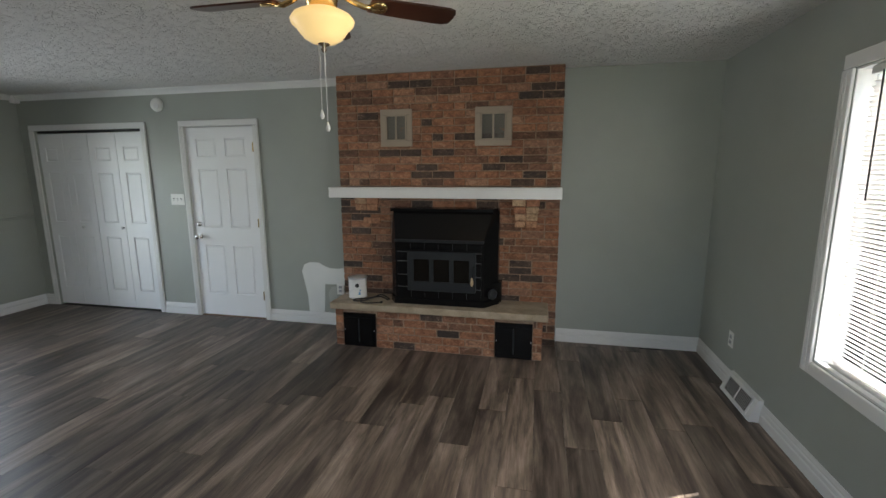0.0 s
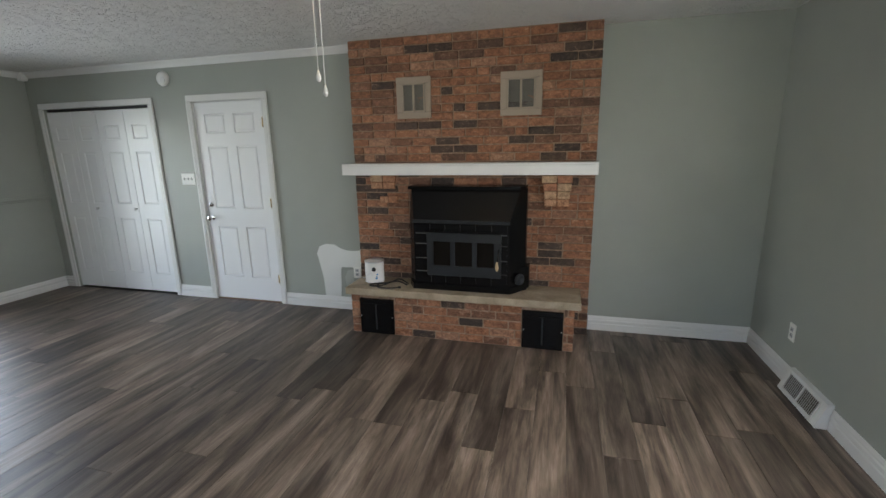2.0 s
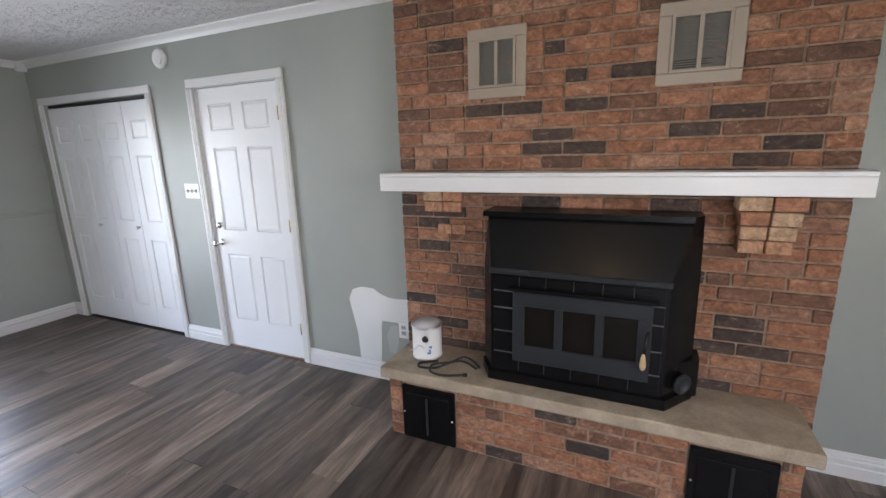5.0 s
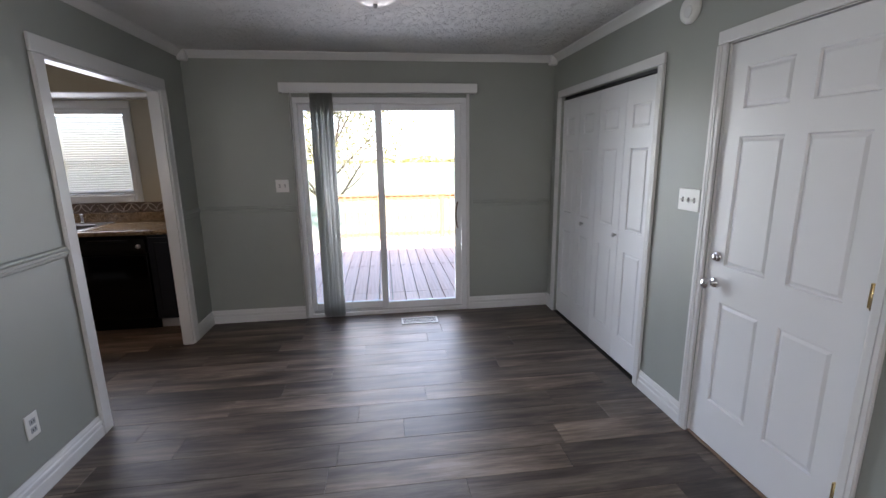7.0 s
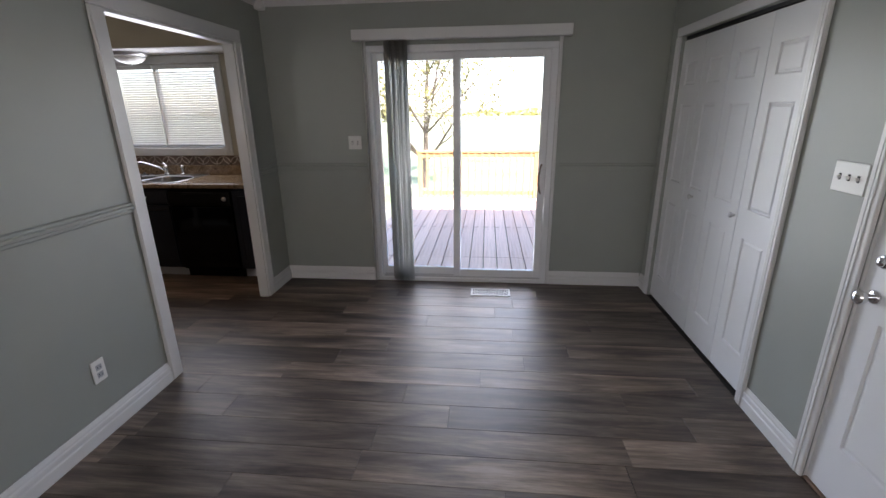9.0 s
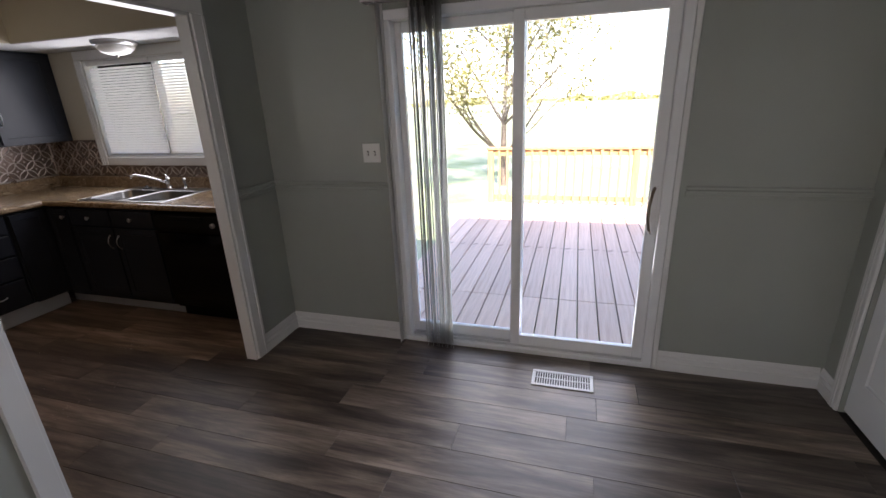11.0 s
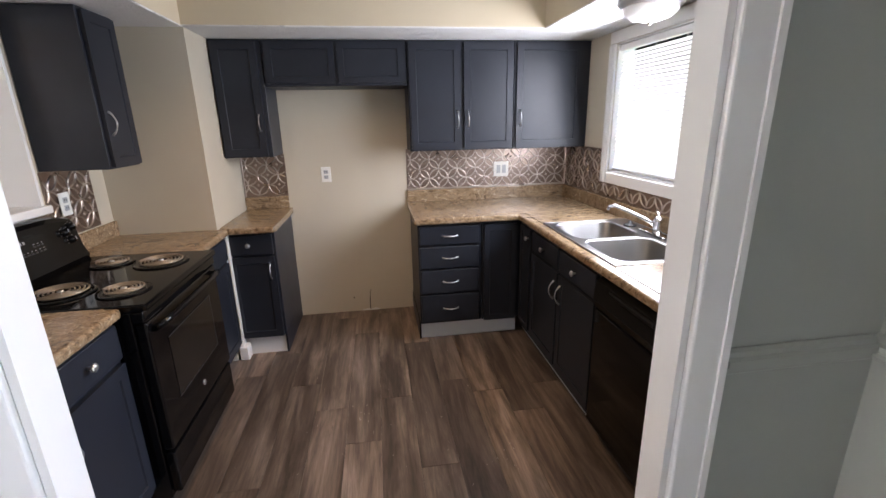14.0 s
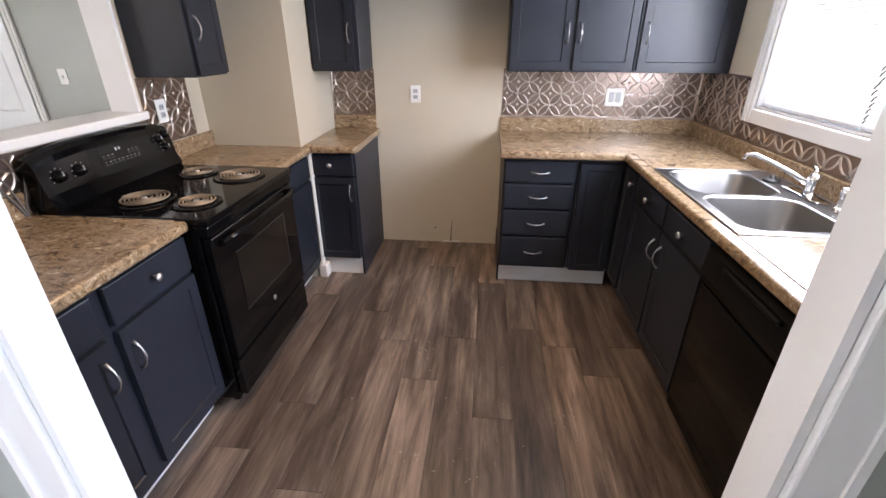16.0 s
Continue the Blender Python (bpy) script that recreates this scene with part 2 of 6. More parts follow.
M = {
    "wall": material("grey_green_wall_paint", painted((0.33, 0.35, 0.317), 0.05), 0.42),
    "kitchen_wall": material("beige_kitchen_paint", painted((0.52, 0.475, 0.38), 0.05), 0.45),
    "trim": material("white_trim_paint", painted((0.71, 0.71, 0.7), 0.02, 0.05), 0.3),
    "door": material("white_door_paint", painted((0.8, 0.81, 0.82), 0.02, 0.08, 120), 0.32),
    "ceiling": material("textured_white_ceiling", ceiling_texture, 0.85),
    "soffit": material("soffit_paint", painted((0.56, 0.485, 0.35), 0.04), 0.55),
    "plank": material("grey_brown_vinyl_plank", plank_wood, 0.36),
    "underlay": material("dark_subfloor", painted((0.02, 0.018, 0.016)), 0.8),
    "brick": material("red_brown_clay_brick", brick_clay, 0.85),
    "mortar": material("brown_mortar", mortar_mix, 0.95),
    "slab": material("tan_hearth_stone", slab_stone, 0.7),
    "iron": material("black_stove_enamel", painted((0.005, 0.005, 0.0055), 0.2, 0.1), 0.27, Specular_IOR_Level=0.25),
    "iron_grey": material("dark_grey_cast_iron", painted((0.024, 0.026, 0.029), 0.15, 0.15), 0.42, Specular_IOR_Level=0.25),
    # grey that carries the reflections along the stove's tile joints
    "tile_joint_glint": material("grey_tile_joint_glint", painted((0.1, 0.1, 0.1), 0.2, 0.1), 0.5),
    "soot_glass": material("sooty_glass", painted((0.008, 0.007, 0.006), 0.3), 0.12, Specular_IOR_Level=0.35),
    "corbel": material("pale_orange_brick", corbel_clay, 0.85),
    "tan_metal": material("tan_vent_paint", painted((0.34, 0.28, 0.22), 0.06), 0.45),
    "mesh_dark": material("dark_vent_mesh", painted((0.13, 0.12, 0.105), 0.2), 0.6),
    "plastic": material("white_plastic", painted((0.78, 0.78, 0.75), 0.02, 0.02), 0.3),
    "plastic_grey": material("grey_plastic", painted((0.4, 0.42, 0.44), 0.03, 0.02), 0.35),
    "slot": material("dark_slot", None, 0.6, Base_Color=(0.02, 0.02, 0.02, 1)),
    "chrome": material("chrome", None, 0.08, 1.0, Base_Color=(0.8, 0.8, 0.8, 1)),
    "nickel": material("brushed_nickel", brushed_steel, 0.25, 1.0),
    "steel": material("stainless_steel", brushed_steel, 0.28, 1.0),
    "sink_steel": material("satin_sink_steel", painted((0.27, 0.268, 0.268), 0.08, 0.04, 300), 0.3, 1.0),
    "brass": material("brass", None, 0.25, 1.0, Base_Color=(0.75, 0.55, 0.25, 1)),
    "bronze": material("antique_bronze", None, 0.35, 1.0, Base_Color=(0.2, 0.15, 0.11, 1)),
    "blade": material("dark_cherry_wood", painted((0.045, 0.016, 0.01), 0.3, 0.05), 0.3),
    "cabinet": material("navy_grey_cabinet_paint", cabinet_paint, 0.38, Specular_IOR_Level=0.34),
    "counter": material("brown_granite_laminate", laminate_stone, 0.3),
    "tin": material("copper_tin_backsplash", copper_tin, 0.28, 1.0),
    "tin_ground": material("antiqued_tin_ground", painted((0.25, 0.195, 0.165), 0.2, 0.1, 90), 0.3, 0.85),
    "black": material("black_appliance_enamel", painted((0.003, 0.003, 0.0034), 0.1, 0.012), 0.07, Specular_IOR_Level=0.24),
    "black_matt": material("black_matt_plastic", painted((0.005, 0.005, 0.005), 0.2, 0.1), 0.35, Specular_IOR_Level=0.16),
    "coil": material("burner_coil", painted((0.26, 0.21, 0.155), 0.25, 0.1), 0.4, 0.5),
    "vinyl": material("white_door_vinyl", painted((0.8, 0.81, 0.82), 0.02, 0.02), 0.3),
    "patch": material("white_wall_primer", painted((0.68, 0.69, 0.67), 0.08, 0.1), 0.6),
    "patch_grey": material("old_plaster", painted((0.42, 0.44, 0.41), 0.12, 0.3), 0.7),
    "deck": material("weathered_deck_board", deck_board, 0.75),
    "cedar": material("cedar_rail", cedar, 0.7),
    "lawn": material("lawn", lawn_green, 0.9),
    "bark": material("bark", bark, 0.9),
    "leaf": material("spring_leaf", leaf_green, 0.6),
    "rubber": material("black_rubber", None, 0.5, Base_Color=(0.008, 0.008, 0.008, 1)),
    "paper": material("white_paper_label", painted((0.75, 0.75, 0.74), 0.02), 0.5),
    "blue": material("blue_print", None, 0.5, Base_Color=(0.05, 0.25, 0.5, 1)),
    "wood": material("pale_wood", painted((0.5, 0.36, 0.2), 0.15), 0.5),
    "threshold": material("brown_threshold_wood", painted((0.17, 0.1, 0.06), 0.25), 0.5),
    "siding": material("pale_house_siding", painted((0.5, 0.49, 0.46), 0.04), 0.7),
    "shingle": material("roof_shingle", painted((0.1, 0.09, 0.085), 0.2, 0.5), 0.9),
    "oven_line": material("dark_grey_line", None, 0.3, Base_Color=(0.03, 0.03, 0.03, 1)),
    "crumb": material("pale_plaster_crumb", painted((0.6, 0.58, 0.54), 0.2), 0.8),
    "cable": material("pale_grey_cable", painted((0.16, 0.155, 0.15), 0.1), 0.45),
    "print": material("grey_dial_print", None, 0.4, Base_Color=(0.3, 0.3, 0.3, 1)),
    "led": material("clock_display", None, 0.12, Base_Color=(0.004, 0.004, 0.004, 1), Specular_IOR_Level=0.3),
}


def glass_pane(nt, b):
    t = nt.nodes.new("ShaderNodeBsdfTransparent")
    g = nt.nodes.new("ShaderNodeBsdfGlossy")
    g.inputs["Roughness"].default_value = 0.02
    f = nt.nodes.new("ShaderNodeFresnel")
    f.inputs[0].default_value = 1.35
    m = nt.nodes.new("ShaderNodeMixShader")
    nt.links.new(f.outputs[0], m.inputs[0])
    nt.links.new(t.outputs[0], m.inputs[1])
    nt.links.new(g.outputs[0], m.inputs[2])
    nt.links.new(m.outputs[0], nt.nodes["Material Output"].inputs[0])


M["glass"] = material("window_glass", glass_pane)


def frosted(color, strength):
    def build(nt, b):
        b.inputs["Base Color"].default_value = (*color, 1)
        b.inputs["Emission Color"].default_value = (*color, 1)
        b.inputs["Emission Strength"].default_value = strength
    return build


M["lit_bowl"] = material("lit_amber_glass", frosted((1.0, 0.7, 0.3), 0.095), 0.35)
M["dome"] = material("white_frosted_glass", painted((0.75, 0.74, 0.7), 0.03, 0.02), 0.3)


# translucent slats let daylight glow through
def translucent(color, share):
    def build(nt, b):
        b.inputs["Base Color"].default_value = (*color, 1)
        t = nt.nodes.new("ShaderNodeBsdfTranslucent")
        t.inputs[0].default_value = (*color, 1)
        m = nt.nodes.new("ShaderNodeMixShader")
        m.inputs[0].default_value = share
        nt.links.new(b.outputs[0], m.inputs[1])
        nt.links.new(t.outputs[0], m.inputs[2])
        nt.links.new(m.outputs[0], nt.nodes["Material Output"].inputs[0])
    return build


M["blind"] = material("white_blind_slat", translucent((0.93, 0.89, 0.88), 0.62), 0.4)
M["blind_sunny"] = material("white_sunny_blind_slat", translucent((0.84, 0.82, 0.8), 0.22), 0.4)
M["vertical"] = material("grey_vertical_blind_vane", translucent((0.6, 0.6, 0.58), 0.48), 0.4)


# ---- mesh helpers ----
def box(x0, x1, y0, y1, z0, z1, bev=0.0, seg=1):
    bm = bmesh.new()
    bmesh.ops.create_cube(bm, size=1)
    for v in bm.verts:
        v.co = ((x0 + x1) / 2 + v.co.x * (x1 - x0), (y0 + y1) / 2 + v.co.y * (y1 - y0), (z0 + z1) / 2 + v.co.z * (z1 - z0))
    if bev:
        bmesh.ops.bevel(bm, geom=bm.edges[:], offset=bev, segments=seg, affect="EDGES", profile=0.5)
    return bm


def join(*bms):
    out = bmesh.new()
    for bm in bms:
        me = bpy.data.meshes.new("tmp")
        bm.to_mesh(me)
        bm.free()
        out.from_mesh(me)
        bpy.data.meshes.remove(me)
    return out


def lathe(profile, seg=32, at=(0, 0, 0), axis="z"):
    """A turned shape: profile is a list of (radius, height)."""
    bm = bmesh.new()
    rings = []
    for r, h in profile:
        ring = []
        for k in range(seg):
            a = 2 * math.pi * k / seg
            p = (r * math.cos(a), r * math.sin(a), h)
            if axis == "x":
                p = (h, r * math.cos(a), r * math.sin(a))
            elif axis == "y":
                p = (r * math.cos(a), h, r * math.sin(a))
            ring.append(bm.verts.new(Vector(p) + Vector(at)))
        rings.append(ring)
    for a, b in zip(rings, rings[1:]):
        for k in range(seg):
            bm.faces.new((a[k], a[(k + 1) % seg], b[(k + 1) % seg], b[k]))
    bm.faces.new(rings[0][::-1])
    bm.faces.new(rings[-1])
    bmesh.ops.recalc_face_normals(bm, faces=bm.faces)
    for f in bm.faces:
        f.smooth = True
    return bm


def tube(points, r, seg=8):
    """A round bar along a list of points."""
    bm = bmesh.new()
    rings = []
    pts = [Vector(p) for p in points]
    for i, p in enumerate(pts):
        d = (pts[min(i + 1, len(pts) - 1)] - pts[max(i - 1, 0)]).normalized()
        u = d.cross(Vector((0.31, 0.2, 0.93))).normalized()
        w = d.cross(u)
        rr = r[i] if isinstance(r, (list, tuple)) else r
        rings.append([bm.verts.new(p + rr * (math.cos(2 * math.pi * k / seg) * u + math.sin(2 * math.pi * k / seg) * w)) for k in range(seg)])
    for a, b in zip(rings, rings[1:]):
        for k in range(seg):
            bm.faces.new((a[k], a[(k + 1) % seg], b[(k + 1) % seg], b[k]))
    bm.faces.new(rings[0][::-1])
    bm.faces.new(rings[-1])
    bmesh.ops.recalc_face_normals(bm, faces=bm.faces)
    for f in bm.faces:
        f.smooth = True
    return bm


def prism(outline, axis, a, b):
    """A closed outline of (u, v) pulled along an axis from a to b. Along x: (y, z); along y: (x, z); along z: (x, y)."""
    bm = bmesh.new()

    def at(u, v, w):
        return {"x": (w, u, v), "y": (u, w, v), "z": (u, v, w)}[axis]
    lo = [bm.verts.new(at(u, v, a)) for u, v in outline]
    hi = [bm.verts.new(at(u, v, b)) for u, v in outline]
    n = len(outline)
    for k in range(n):
        bm.faces.new((lo[k], lo[(k + 1) % n], hi[(k + 1) % n], hi[k]))
    bm.faces.new(lo[::-1])
    bm.faces.new(hi)
    bmesh.ops.recalc_face_normals(bm, faces=bm.faces)
    return bm


def moved(bm, m):
    bmesh.ops.transform(bm, matrix=m, verts=bm.verts)
    return bm


def part(name, bm, mat, parent=None, label=""):
    me = bpy.data.meshes.new(name)
    bm.to_mesh(me)
    bm.free()
    me.materials.append(M[mat])
    ob = new(name, me)
    if parent is not None:
        root = parent
        while root.parent is not None:
            root = root.parent
        ob.parent = parent
        if parent is root:
            ob.matrix_parent_inverse = root.matrix_basis.inverted()
    if label:
        ob["label"] = label
    return ob


def thing(name, at, label, category, group="", kind=""):
    ob = new(name)
    ob.empty_display_size = 0.05
    ob.matrix_basis = Matrix.Translation(at)
    return tagged(ob, label, category, group, kind)


def setting(name, bm, mat, label, category="wall"):
    return tagged(part(name, bm, mat), label, category, kind="structure")


# ---- the plan ----
YN, XW, YO, YOK, YK, XK, XE = 3.845, -5.965, 0.55, 0.48, -2.32, -6.5, 1.27
XP, YS, ZC = -3.32, -2.45, 2.425
CLOSET = (-5.765, -4.315, 2.035)
ENTRY = (-3.775, -2.975, 2.035)
SLIDER = (1.435, 2.995, 2.055)
ARCH = (-5.505, -4.328, 2.05)
KWIN = (-1.61, -0.235, 1.2, 2.01)
LWIN = (0.45, 2.285, 0.592, 2.03)
PASS = (-1.09, 0.2, 1.2, 2.05)
T = 0.14


def wall_x(x0, x1, y0, y1, holes):
    """A wall whose faces look along y, pierced by holes (x0, x1, z0, z1) in order of x."""
    pieces, at = [], x0
    for a, b, lo, hi in holes:
        pieces.append(box(at, a, y0, y1, 0, ZC))
        if lo > 0:
            pieces.append(box(a, b, y0, y1, 0, lo))
        pieces.append(box(a, b, y0, y1, hi, ZC))
        at = b
    pieces.append(box(at, x1, y0, y1, 0, ZC))
    return join(*pieces)


def wall_y(y0, y1, x0, x1, holes):
    pieces, at = [], y0
    for a, b, lo, hi in holes:
        pieces.append(box(x0, x1, at, a, 0, ZC))
        if lo > 0:
            pieces.append(box(x0, x1, a, b, 0, lo))
        pieces.append(box(x0, x1, a, b, hi, ZC))
        at = b
    pieces.append(box(x0, x1, at, y1, 0, ZC))
    return join(*pieces)


setting("wall_north", wall_x(XW - T, XE + T, YN, YN + T, [(CLOSET[0], CLOSET[1], 0, CLOSET[2]), (ENTRY[0], ENTRY[1], 0, ENTRY[2])]), "wall", "grey-green painted wall with closet and door openings")
setting("wall_west", wall_y(YO - 0.0, YN, XW - T, XW, [(SLIDER[0], SLIDER[1], 0, SLIDER[2])]), "wall", "grey-green painted wall around the sliding glass door")
setting("wall_east", wall_y(YS, YN, XE, XE + T, [(LWIN[0], LWIN[1], LWIN[2], LWIN[3])]), "wall", "grey-green painted wall with a large window")
# unseen hole made up to go with the added south fill light
setting("wall_south", wall_x(XP + 0.12, XE + T, YS - T, YS, [(-0.1, 1.1, 0.8, 2.0)]), "wall", "grey-green painted living room wall")
setting("wall_kitchen_opening", wall_x(XW - T, XP + 0.12, YOK + 0.03, YO, [(ARCH[0], ARCH[1], 0, ARCH[2])]), "wall", "grey-green painted wall with a cased kitchen opening")
setting("wall_kitchen_inside", wall_x(XK - T, XP, YOK, YOK + 0.03, [(ARCH[0], ARCH[1], 0, ARCH[2])]), "kitchen_wall", "beige kitchen side of the opening wall")
setting("wall_kitchen_south", join(box(XK - T, XP + 0.12, YK - T, YK, 0, ZC)), "kitchen_wall", "beige painted kitchen wall")
setting("wall_kitchen_west", wall_y(YK, YOK, XK - T, XK, [(KWIN[0], KWIN[1], KWIN[2], KWIN[3])]), "kitchen_wall", "beige painted kitchen wall with a window over the sink")
setting("wall_kitchen_east", wall_y(YK, YOK, XP, XP + 0.06, [(PASS[0], PASS[1], PASS[2], PASS[3])]), "kitchen_wall", "beige kitchen wall with a pass-through opening")
setting("wall_living_west", wall_y(YS, YOK + 0.03, XP + 0.06, XP + 0.12, [(PASS[0], PASS[1], PASS[2], PASS[3])]), "wall", "grey-green living side of the pass-through wall")
setting("wall_chase", box(-3.9, XP, YK, -1.63, 0, ZC), "kitchen_wall", "beige boxed-in chase beside the refrigerator space")
setting("ceiling", join(box(XW - T, XE + T, YO, YN + T, ZC, ZC + 0.1), box(XP + 0.06, XE + T, YS - T, YO, ZC, ZC + 0.1), box(XK - T, XP + 0.06, YK - T, YO, ZC, ZC + 0.1)), "ceiling", "white stippled plaster ceiling", "ceiling")
# dropped soffit round the kitchen ceiling
setting("soffit_south", box(XK, -3.9, YK, -1.6, 2.1, ZC), "soffit", "beige dropped soffit above the wall cabinets", "soffit")
setting("soffit_west", box(XK, -6.0, -1.6, YOK, 2.1, ZC), "soffit", "beige dropped soffit above the sink window", "soffit")
setting("soffit_east", box(-3.9, XP, -1.63, YOK, 2.1, ZC), "soffit", "beige dropped soffit above the stove", "soffit")
setting("soffit_board_south", box(XK + 0.001, -3.901, YK + 0.001, -1.602, 2.092, 2.1), "ceiling", "white textured soffit underside", "soffit")
setting("soffit_board_west", box(XK + 0.001, -6.002, -1.602, YOK - 0.001, 2.092, 2.1), "ceiling", "white textured soffit underside", "soffit")
setting("soffit_board_east", box(-3.898, XP - 0.001, -1.628, YOK - 0.001, 2.092, 2.1), "ceiling", "white textured soffit underside", "soffit")
floor = setting("floor", join(box(XK - T, XW - T, YK - T, YOK, -0.12, -0.006), box(XW - T, XE + T, YK - T, YN + T, -0.12, -0.006), box(XP, XE + T, YS - T, YK - T, -0.12, -0.006)), "underlay", "dark grey-brown vinyl plank floor", "floor")


# ---- shared makers ----
FACE = {"N": 180, "E": 90, "W": -90, "S": 0}


def faced(bm, face, at):
    """Turn a shape that looks along -y to look N, E, W or S, with its local origin set at the point."""
    return moved(bm, Matrix.Translation(at) @ pose(0, 0, 0, 0, 0, FACE[face]))


def panel_slab(w, h, th, xcuts, zcuts, cells, lip=0.018, sink=0.009, rise=0.006):
    """A slab that looks along -y with sunken, raised-field panels in the cells (column, row) of a grid."""
    bm = bmesh.new()
    xs, zs = [0, *xcuts, w], [0, *zcuts, h]
    grid = [[bm.verts.new((x, -th, z)) for x in xs] for z in zs]
    fields = []
    for j in range(len(zs) - 1):
        for i in range(len(xs) - 1):
            f = bm.faces.new((grid[j][i], grid[j][i + 1], grid[j + 1][i + 1], grid[j + 1][i]))
            if (i, j) in cells:
                fields.append(f)
    back = [bm.verts.new(p) for p in ((0, 0, 0), (w, 0, 0), (w, 0, h), (0, 0, h))]
    bm.faces.new(back[::-1])
    bm.faces.new([*grid[0][::-1], back[0], back[1]])
    bm.faces.new([*grid[-1], back[2], back[3]])
    bm.faces.new([*[r[0] for r in grid], back[3], back[0]])
    bm.faces.new([*[r[-1] for r in grid][::-1], back[1], back[2]])
    bm.normal_update()
    bmesh.ops.inset_individual(bm, faces=fields, thickness=lip * 0.45, depth=-sink)
    bmesh.ops.inset_individual(bm, faces=fields, thickness=lip * 0.5, depth=0)
    if rise:
        bmesh.ops.inset_individual(bm, faces=fields, thickness=lip, depth=rise)
    bmesh.ops.recalc_face_normals(bm, faces=bm.faces)
    return bm


def front_slab(w, h, edge=0.045):
    """A cabinet front with a routed frame line."""
    return panel_slab(w, h, 0.02, (edge, w - edge), (edge, h - edge), {(1, 1)}, 0.011, 0.0065, 0.0)


def plain_front(w, h):
    return moved(box(0, w, -0.02, 0, 0, h, 0.005, 2), Matrix.Identity(4))


def bow_pull(length=0.11):
    """A bow handle that stands upright and looks along -y, centred on its origin."""
    pts = [(0, 0.0 - 0.03 * math.sin(math.pi * k / 10) ** 0.7, (k / 10 - 0.5) * length) for k in range(11)]
    rr = [0.0065, 0.0048, 0.0034, 0.0032, 0.0036, 0.0046, 0.0036, 0.0032, 0.0034, 0.0048, 0.0065]
    return tube(pts, rr, 8)


def knob_shape():
    return lathe([(0.006, 0), (0.006, -0.012), (0.015, -0.018), (0.016, -0.024), (0.01, -0.029), (0.001, -0.03)], 14, axis="y")


def rail_profile(depth, height, steps):
    """An outline of (depth, height) pairs for a trim strip, back edge at 0."""
    return [(0, 0), *[(d * depth, h * height) for d, h in steps], (0, height)]


BASE_STEPS = [(1, 0), (1, 0.46), (0.68, 0.5), (0.68, 0.57), (0.92, 0.61), (0.92, 0.72), (0.58, 0.77), (0.58, 0.85), (0.4, 0.92), (0.3, 1)]
CROWN_STEPS = [(0.12, 0.0), (0.25, 0.2), (0.45, 0.42), (0.7, 0.62), (0.95, 0.82), (1, 1)]
CHAIR_STEPS = [(0.3, 0), (0.55, 0.12), (0.55, 0.3), (1, 0.4), (1, 0.62), (0.6, 0.72), (0.6, 0.9), (0.3, 1)]


def strip(name, steps, depth, height, side, plane, a, b, z, mat, label, category):
    """A trim strip on a wall. side N: on the face of a wall north of the room, and so on."""
    o = rail_profile(depth, height, steps)
    if side == "N":
        bm = prism([(plane - d, z + h) for d, h in o], "x", a, b)
    elif side == "S":
        bm = prism([(plane + d, z + h) for d, h in o], "x", a, b)
    elif side == "W":
        bm = prism([(plane + d, z + h) for d, h in o], "y", a, b)
    else:
        bm = prism([(plane - d, z + h) for d, h in o], "y", a, b)
    return setting(name, bm, mat, label, category)


def plate(name, face, at, w, h, kind, label):
    """A wall plate with sockets, toggles or rockers; at is its centre on the wall."""
    t = thing(name, at, label, "wall plate")
    fx = lambda bm: faced(bm, face, at)
    part("cover", fx(box(-w / 2, w / 2, -0.007, 0, -h / 2, h / 2, 0.0025, 2)), "plastic", t)
    if kind == "outlet":
        for dz in (-0.02, 0.02):
            s = part("socket", fx(box(-0.017, 0.017, -0.0095, -0.007, dz - 0.014, dz + 0.014, 0.001)), "plastic_grey", t)
            for dx in (-0.007, 0.007):
                part("slot", fx(box(dx - 0.0015, dx + 0.0015, -0.0105, -0.0095, dz - 0.004, dz + 0.006)), "slot", s)
    else:
        n = int(kind[-1])
        for k in range(n):
            dx = (k - (n - 1) / 2) * 0.046
            if kind.startswith("toggle"):
                part("toggle", fx(moved(box(-0.005, 0.005, -0.02, -0.006, -0.006, 0.006, 0.001), pose(dx, 0, 0.002, 14))), "plastic", t)
                part("slot", fx(box(dx - 0.006, dx + 0.006, -0.0085, -0.007, -0.013, 0.013)), "slot", t)
            else:
                part("rocker", fx(box(dx - 0.016, dx + 0.016, -0.0105, -0.007, -0.033, 0.033, 0.001)), "plastic_grey", t)
    return t


